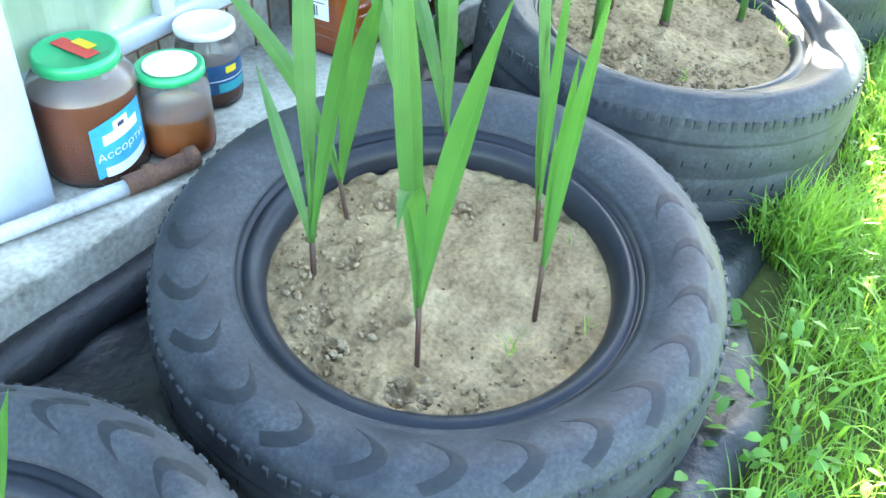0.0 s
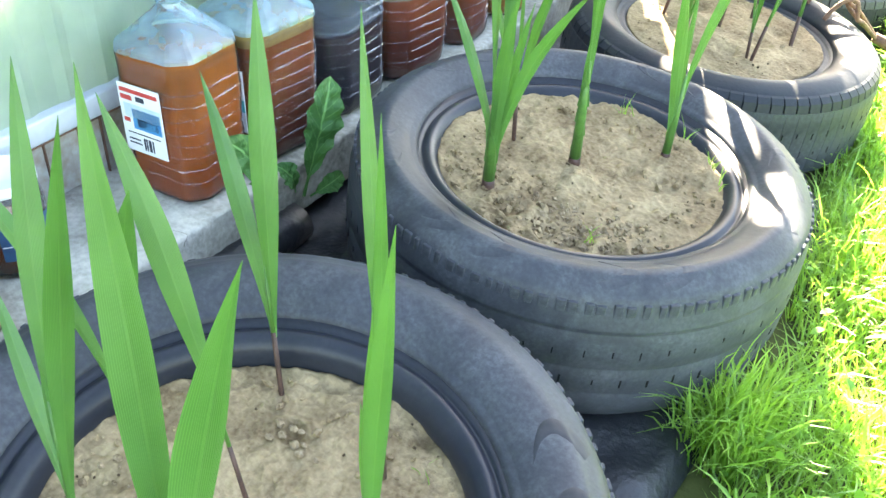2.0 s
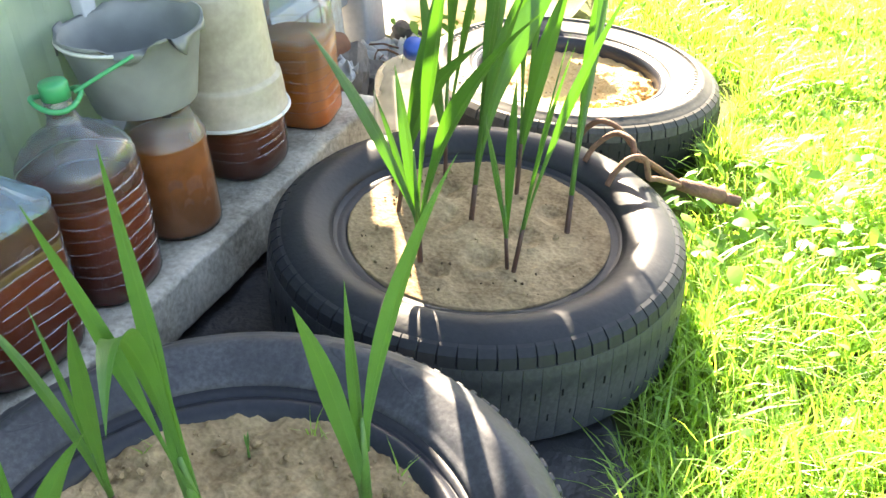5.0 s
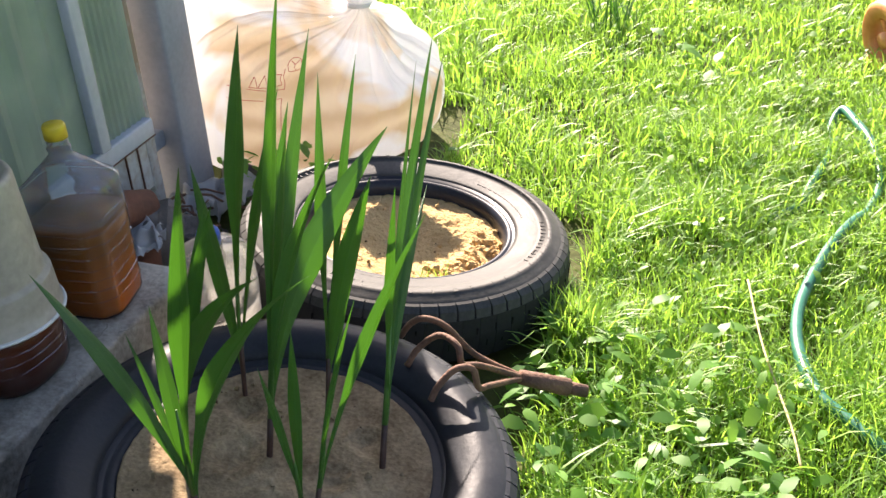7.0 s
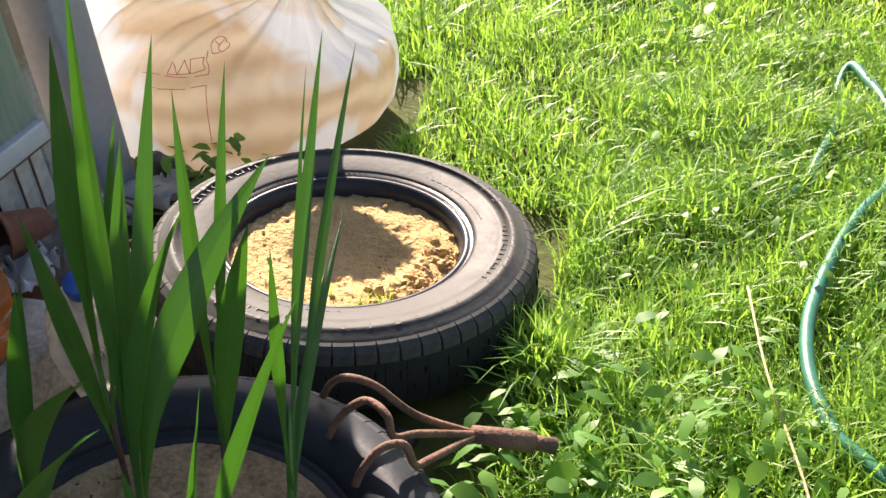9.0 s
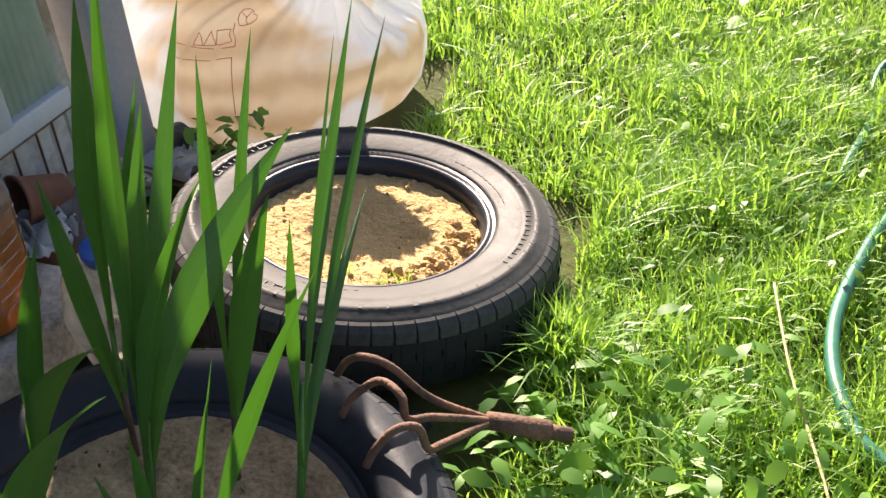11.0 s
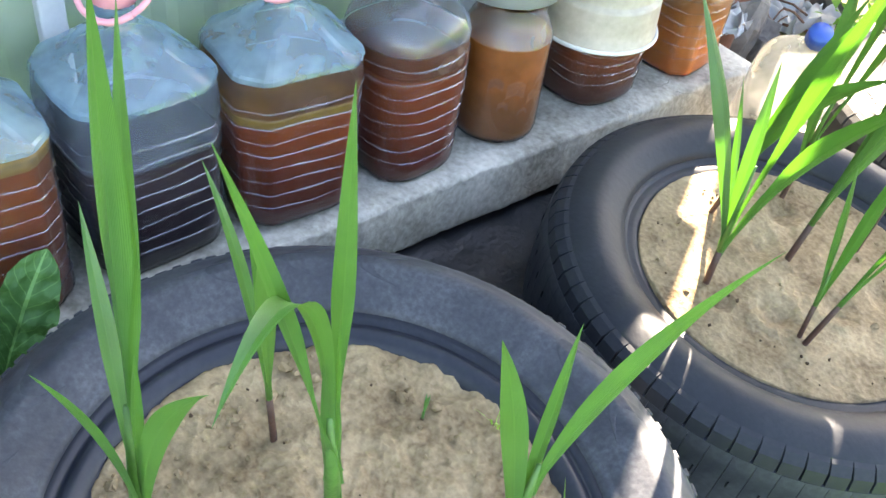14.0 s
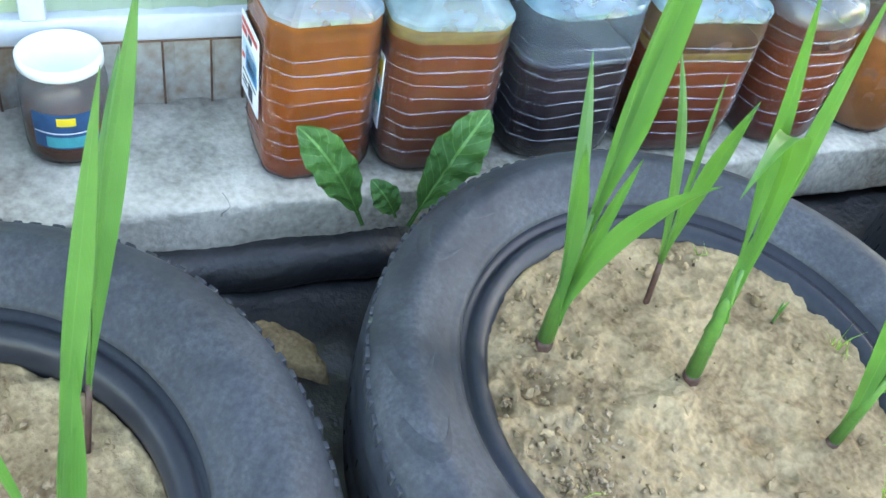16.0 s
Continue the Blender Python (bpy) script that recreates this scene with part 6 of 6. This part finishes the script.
for k in range(5):
    a = 2 * math.pi * k / 5
    part("spoke", tube([(0.018 * math.cos(a), 0.018 * math.sin(a), 0), (0.066 * math.cos(a), 0.066 * math.sin(a), 0)], 0.009, 8), ORANGE, wheel)


# ---- dandelion at the slab ----
def broad_leaf(foot, tip, width, lift=0.25, seg=30, lobes=0.03, seed=0.0):
    """A broad puckered leaf with a waved, toothed edge and a sunken midrib."""
    bm = bmesh.new()
    uv = bm.loops.layers.uv.new("UVMap")
    foot, tip = Vector(foot), Vector(tip)
    ctrl = foot.lerp(tip, 0.5) + Vector((0.02, 0, (tip - foot).length * lift))
    face = Vector((0.85, -0.15, 0.5)).normalized()
    rows = []
    for i in range(seg + 1):
        s = i / seg
        p = foot * (1 - s) ** 2 + ctrl * (2 * s * (1 - s)) + tip * (s * s)
        d = ((ctrl - foot) * (2 - 2 * s) + (tip - ctrl) * (2 * s)).normalized()
        flat = d.cross(face).normalized()
        n = flat.cross(d)
        w = width * 0.5 * max(0.05, (0.10 if s < 0.12 else math.sin(math.pi * min(1.0, ((s - 0.12) / 0.88)) ** 1.15) ** 0.62) * (1 + lobes * (math.sin(s * 34 + seed) + 0.5 * math.sin(s * 71 + 2 * seed))))
        row = []
        for k in range(-6, 7):
            q = k / 6
            pucker = 0.16 * w * math.sin(s * 34 - abs(q) * 5) * abs(q) ** 0.7 + fuzz((q * 5, s * 16, seed), 1.0, 0.24 * w) + 0.20 * w * abs(q) ** 0.8
            row.append(bm.verts.new(p + flat * w * q * (1 - 0.06 * math.sin(s * 19 + seed)) + n * pucker - d * abs(q) * w * 0.25))
        rows.append(row)
    for i, (a, b) in enumerate(zip(rows, rows[1:])):
        for k in range(12):
            f = bm.faces.new((a[k], a[k + 1], b[k + 1], b[k]))
            for lp, (u, v) in zip(f.loops, ((k / 12, i / seg), ((k + 1) / 12, i / seg), ((k + 1) / 12, (i + 1) / seg), (k / 12, (i + 1) / seg))):
                lp[uv].uv = (u, v)
    return bm


def veined(name, low, high, through_colour):
    """Broad leaf with a pale midrib and side veins."""
    m = leafy(name, low, high, through_colour, 0.22, 0.62)
    t = m.node_tree
    b = t.nodes["Principled BSDF"]
    co, crinkle, bp = t.nodes.new("ShaderNodeTexCoord"), t.nodes.new("ShaderNodeTexNoise"), t.nodes.new("ShaderNodeBump")
    crinkle.inputs["Scale"].default_value, crinkle.inputs["Detail"].default_value = 55.0, 3
    t.links.new(co.outputs["Object"], crinkle.inputs["Vector"])
    bp.inputs["Strength"].default_value, bp.inputs["Distance"].default_value = 0.8, 0.008
    t.links.new(crinkle.outputs[0], bp.inputs["Height"])
    t.links.new(bp.outputs[0], b.inputs["Normal"])
    uv, sep, off, wave, mid, power, top, tone = (t.nodes.new(k) for k in ("ShaderNodeUVMap", "ShaderNodeSeparateXYZ", "ShaderNodeMath", "ShaderNodeMath", "ShaderNodeMath", "ShaderNodeMath", "ShaderNodeMath", "ShaderNodeMixRGB"))
    t.links.new(uv.outputs[0], sep.inputs[0])
    side = t.nodes.new("ShaderNodeMath")
    side.operation, side.inputs[1].default_value = "SUBTRACT", 0.5
    t.links.new(sep.outputs[0], side.inputs[0])
    far = t.nodes.new("ShaderNodeMath")
    far.operation = "ABSOLUTE"
    t.links.new(side.outputs[0], far.inputs[0])
    off.operation, off.inputs[1].default_value = "MULTIPLY_ADD", -0.45
    t.links.new(far.outputs[0], off.inputs[0])
    t.links.new(sep.outputs[1], off.inputs[2])
    wave.operation, wave.inputs[1].default_value = "PINGPONG", 0.045
    t.links.new(off.outputs[0], wave.inputs[0])
    power.operation, power.inputs[1].default_value = "LESS_THAN", 0.005
    t.links.new(wave.outputs[0], power.inputs[0])
    mid.operation, mid.inputs[1].default_value = "LESS_THAN", 0.03
    t.links.new(far.outputs[0], mid.inputs[0])
    half = t.nodes.new("ShaderNodeMath")
    half.operation, half.inputs[1].default_value = "MULTIPLY", 0.45
    t.links.new(power.outputs[0], half.inputs[0])
    top.operation = "MAXIMUM"
    t.links.new(mid.outputs[0], top.inputs[0])
    t.links.new(half.outputs[0], top.inputs[1])
    t.links.new(top.outputs[0], tone.inputs[0])
    old = b.inputs["Base Color"].links[0].from_socket
    t.links.new(old, tone.inputs[1])
    tone.inputs[2].default_value = (high[0] * 2.4, high[1] * 1.8, high[2] * 2.4, 1)
    t.links.new(tone.outputs[0], b.inputs["Base Color"])
    return m


DANDELION = veined("dandelion_leaf", (0.024, 0.100, 0.020), (0.052, 0.165, 0.034), (0.09, 0.28, 0.04))
dand = thing("dandelion", (-0.345, -0.165, 0.095), "broad-leaved green weed growing at the slab's edge", "weed")
D0 = Vector((-0.345, -0.165, 0.095))
for k, (foot, tip, w) in enumerate((((-0.345, -0.160, 0.098), (-0.345, -0.083, 0.268), 0.060), ((-0.348, -0.218, 0.105), (-0.350, -0.305, 0.262), 0.052), ((-0.344, -0.178, 0.115), (-0.345, -0.215, 0.180), 0.034), ((-0.340, -0.15, 0.095), (-0.315, -0.10, 0.12), 0.03))):
    part("leaf", broad_leaf(Vector(foot) - D0, Vector(tip) - D0, w, seed=k * 2.3), DANDELION, dand)


# ---- lawn ----
def in_lawn(x, y):
    """Where grass grows: right of the tyres, and all round behind them."""
    edge = np.interp(y, [-1.0, -0.72, -0.5, -0.35, -0.2, 0.08, 0.27, 0.43, 0.75, 0.94, 1.24], [0.465, 0.445, 0.41, 0.385, 0.34, 0.36, 0.31, 0.285, 0.30, 0.25, 0.25]) + 0.012 * np.sin(y * 19.0 + 1.0) + 0.01 * np.sin(y * 43.0)
    right = (x > edge)
    behind = (y > 1.62) & ((x > -0.15) | (y > 2.15) | (x < -0.88))
    tyre_e = (x + 0.05) ** 2 + (y - 1.31) ** 2 > 0.296 ** 2
    thin = (y < -0.42) & (x < 0.66) & (np.sin(x * 9173.0 + y * 7919.0) > -0.35)
    return (right | behind) & tyre_e & ~thin


def grass_field(name, count, x0, x1, y0, y1, low, high, wide, seed, label, keep=None, spread=0.5, mat=None):
    rg = np.random.default_rng(seed)
    x, y = rg.uniform(x0, x1, count), rg.uniform(y0, y1, count)
    ok = in_lawn(x, y) if keep is None else keep(x, y, rg)
    x, y = x[ok], y[ok]
    n = len(x)
    clump = 0.5 + 0.5 * np.sin(x * 9.1 + np.sin(y * 6.3) * 2) * np.sin(y * 8.3 + np.sin(x * 5.2) * 2)
    h = rg.uniform(low, high, n) * (0.6 + 0.7 * clump)
    a = rg.uniform(0, 2 * np.pi, n)
    lean = rg.uniform(0.1, spread, n) + rg.random(n) ** 3 * 0.7
    w = rg.uniform(0.6, 1.2, n) * wide
    b = a + rg.normal(0, 0.5, n) + np.pi / 2
    dx, dy, sx, sy = np.cos(a), np.sin(a), np.cos(b), np.sin(b)
    z = np.full(n, -0.012)
    v = np.empty((n, 7, 3))
    for i, (t, q) in enumerate(((0.0, 1.0), (0.5, 0.85))):
        off = lean * h * t * t
        for s, side in ((0, -1), (1, 1)):
            v[:, 2 * i + s, 0] = x + dx * off + side * sx * w * q * 0.5
            v[:, 2 * i + s, 1] = y + dy * off + side * sy * w * q * 0.5
            v[:, 2 * i + s, 2] = z + h * t
    t, q = 0.82, 0.55
    off = lean * h * t * t
    for s, side in ((0, -1), (1, 1)):
        v[:, 4 + s, 0] = x + dx * off + side * sx * w * q * 0.5
        v[:, 4 + s, 1] = y + dy * off + side * sy * w * q * 0.5
        v[:, 4 + s, 2] = z + h * (t - 0.12 * lean)
    v[:, 6, 0], v[:, 6, 1], v[:, 6, 2] = x + dx * lean * h * 1.1, y + dy * lean * h * 1.1, z + h * (1 - 0.25 * lean)
    k = np.arange(n)[:, None] * 7
    quads = np.concatenate([k + np.array([[0, 1, 3, 2]]), k + np.array([[2, 3, 5, 4]])])
    tris = k + np.array([[4, 5, 6]])
    me = bpy.data.meshes.new(name)
    me.from_pydata(v.reshape(-1, 3).tolist(), [], quads.tolist() + tris.tolist())
    me.materials.append(mat or GRASS)
    me.polygons.foreach_set("use_smooth", [True] * len(me.polygons))
    return tagged(new(name, me), label, "grass", kind="stuff")


def leaf_field(name, count, x0, x1, y0, y1, size, seed, label, keep=None, high=0.07, mat=None):
    """Small oval leaves held flat at many heights."""
    rg = np.random.default_rng(seed)
    x, y = rg.uniform(x0, x1, count), rg.uniform(y0, y1, count)
    ok = in_lawn(x, y) if keep is None else keep(x, y, rg)
    x, y = x[ok], y[ok]
    n = len(x)
    a, s = rg.uniform(0, 2 * np.pi, n), rg.uniform(0.55, 1.3, n) * size
    z = rg.uniform(0.01, high, n)
    tilt, roll = rg.normal(0.25, 0.55, n), rg.normal(0, 0.55, n)
    shape = [(0.0, 0.0), (0.3, 0.21), (0.3, -0.21), (0.65, 0.20), (0.65, -0.20), (1.0, 0.0)]
    v = np.empty((n, 6, 3))
    for i, (u, q) in enumerate(shape):
        v[:, i, 0] = x + s * (u * np.cos(a) - q * np.sin(a))
        v[:, i, 1] = y + s * (u * np.sin(a) + q * np.cos(a))
        v[:, i, 2] = z + s * (u * np.sin(tilt) - 0.35 * u * u + q * np.sin(roll) + 0.25 * abs(q))
    k = np.arange(n)[:, None] * 6
    faces = (k + np.array([[0, 2, 1]])).tolist() + (k + np.array([[1, 2, 4, 3]])).tolist() + (k + np.array([[3, 4, 5]])).tolist()
    me = bpy.data.meshes.new(name)
    me.from_pydata(v.reshape(-1, 3).tolist(), [], faces)
    me.materials.append(mat or WEED)
    me.polygons.foreach_set("use_smooth", [True] * len(me.polygons))
    return tagged(new(name, me), label, "weeds", kind="stuff")


def near(cx, cy, r):
    return lambda x, y, rg: (((x - cx) ** 2 + (y - cy) ** 2) < (r * rg.uniform(0.3, 1.0, len(x))) ** 2) & ((x + 0.05) ** 2 + (y - 1.31) ** 2 > 0.30 ** 2)


grass_field("lawn_grass", 120000, 0.25, 1.6, -1.9, 2.4, 0.035, 0.095, 0.0031, 11, "bright green lawn grass with weeds in the sun", spread=0.72)
grass_field("lawn_grass", 5000, 0.25, 1.6, -1.9, 2.4, 0.06, 0.12, 0.0060, 15, "broad bent grass blades in the lawn", spread=1.0)
grass_field("lawn_grass", 85000, -1.5, 3.2, 1.6, 4.2, 0.04, 0.10, 0.0045, 12, "bright green lawn grass with weeds in the sun", spread=0.72)
grass_field("lawn_grass", 5000, -1.5, 3.2, 1.6, 4.2, 0.06, 0.13, 0.0080, 16, "broad bent grass blades in the lawn", spread=1.0)
grass_field("lawn_grass", 50000, -4.0, 6.0, 3.6, 9.0, 0.05, 0.12, 0.010, 13, "bright green lawn grass with weeds in the sun", spread=0.8)
grass_field("lawn_grass", 16000, 1.5, 4.5, -1.9, 2.0, 0.04, 0.10, 0.008, 14, "bright green lawn grass with weeds in the sun", spread=0.8)
leaf_field("lawn_weeds", 2400, 0.3, 1.7, -1.6, 3.2, 0.022, 21, "small clover and chickweed leaves in the lawn")
leaf_field("lawn_weeds", 1500, -0.6, 3.0, 1.7, 5.0, 0.024, 22, "small clover and chickweed leaves in the lawn")
leaf_field("broad_weeds", 900, 0.2, 0.75, 0.70, 1.45, 0.038, 23, "oval-leaved weeds crowding beside the tyres", near(0.40, 1.03, 0.30), 0.085)
leaf_field("broad_weeds", 160, 0.32, 0.6, -0.75, 0.1, 0.028, 24, "oval-leaved weeds crowding beside the tyres", near(0.40, -0.50, 0.2), 0.06)
leaf_field("broad_weeds", 420, 0.36, 0.75, -1.1, -0.5, 0.024, 25, "small dark-leaved weeds in the shaded lawn", near(0.50, -0.76, 0.32), 0.05)
for i, (cx, cy, r, tall) in enumerate(((0.345, -0.19, 0.07, 0.135), (0.31, 0.70, 0.06, 0.08), (0.28, 1.20, 0.05, 0.12))):
    grass_field("grass_tuft", 1000, cx - r, cx + r, cy - r, cy + r, tall * 0.5, tall, 0.004, 31 + i, "long grass tuft beside a tyre", near(cx, cy, r), 0.45)
grass_field("grass_tuft", 1500, 0.20, 0.6, 0.75, 1.15, 0.03, 0.09, 0.004, 41, "grass among weeds beside the tyres", near(0.42, 0.98, 0.24), 0.5)
leaf_field("broad_weeds", 420, -0.6, -0.2, 1.5, 1.75, 0.034, 42, "dark-leaved weeds at the foot of a bag", near(-0.42, 1.56, 0.13), 0.11)
grass_field("grass_tuft", 500, -0.1, 0.3, 2.5, 3.0, 0.10, 0.22, 0.007, 43, "tall dark weed clump in the far lawn", near(0.11, 2.75, 0.10), 0.4, LEAF)
leaf_field("broad_weeds", 160, -0.1, 0.6, 2.2, 2.9, 0.05, 44, "broad-leaved weeds in the far lawn", near(0.36, 2.45, 0.16), 0.12)


def rim_sprouts(x, y, z, r, spots, seed, label="tiny grass sprouts at the rim of the sand"):
    """Hair-thin grass sprouts at some angles round a tyre's sand."""
    rg = random.Random(seed)
    bm = bmesh.new()
    for deg, q, n in spots:
        for _ in range(n):
            a = radians(deg + rg.uniform(-4, 4))
            p = Vector((r * q * math.cos(a), r * q * math.sin(a), -0.003))
            h, w = rg.uniform(0.012, 0.035), Vector((rg.uniform(-1, 1), rg.uniform(-1, 1), 0)) * 0.02
            side = Vector((rg.uniform(-1, 1), rg.uniform(-1, 1), 0)).normalized() * 0.0008
            v = [bm.verts.new(c) for c in (p - side, p + side, p + w * 0.4 + Vector((0, 0, h * 0.6)) + side, p + w * 0.4 + Vector((0, 0, h * 0.6)) - side, p + w + Vector((0, 0, h)))]
            bm.faces.new(v[:4])
            bm.faces.new((v[3], v[2], v[4]))
    ob = part("grass_sprouts", bm, GRASS)
    ob.location = (x, y, z)
    return tagged(ob, label, "grass", kind="stuff")


rim_sprouts(0.034, 0.0, 0.208, 0.198, ((95, 0.93, 9), (60, 0.95, 8), (38, 0.94, 12), (20, 0.95, 5), (150, 0.93, 4), (-60, 0.9, 4)), 3)
rim_sprouts(0.040, -0.706, 0.143, 0.21, ((10, 0.92, 6), (60, 0.9, 5), (-20, 0.7, 6), (120, 0.9, 5)), 4)
rim_sprouts(-0.050, 1.313, 0.102, 0.178, ((-62, 0.86, 14), (-50, 0.88, 10), (-80, 0.7, 5)), 5)
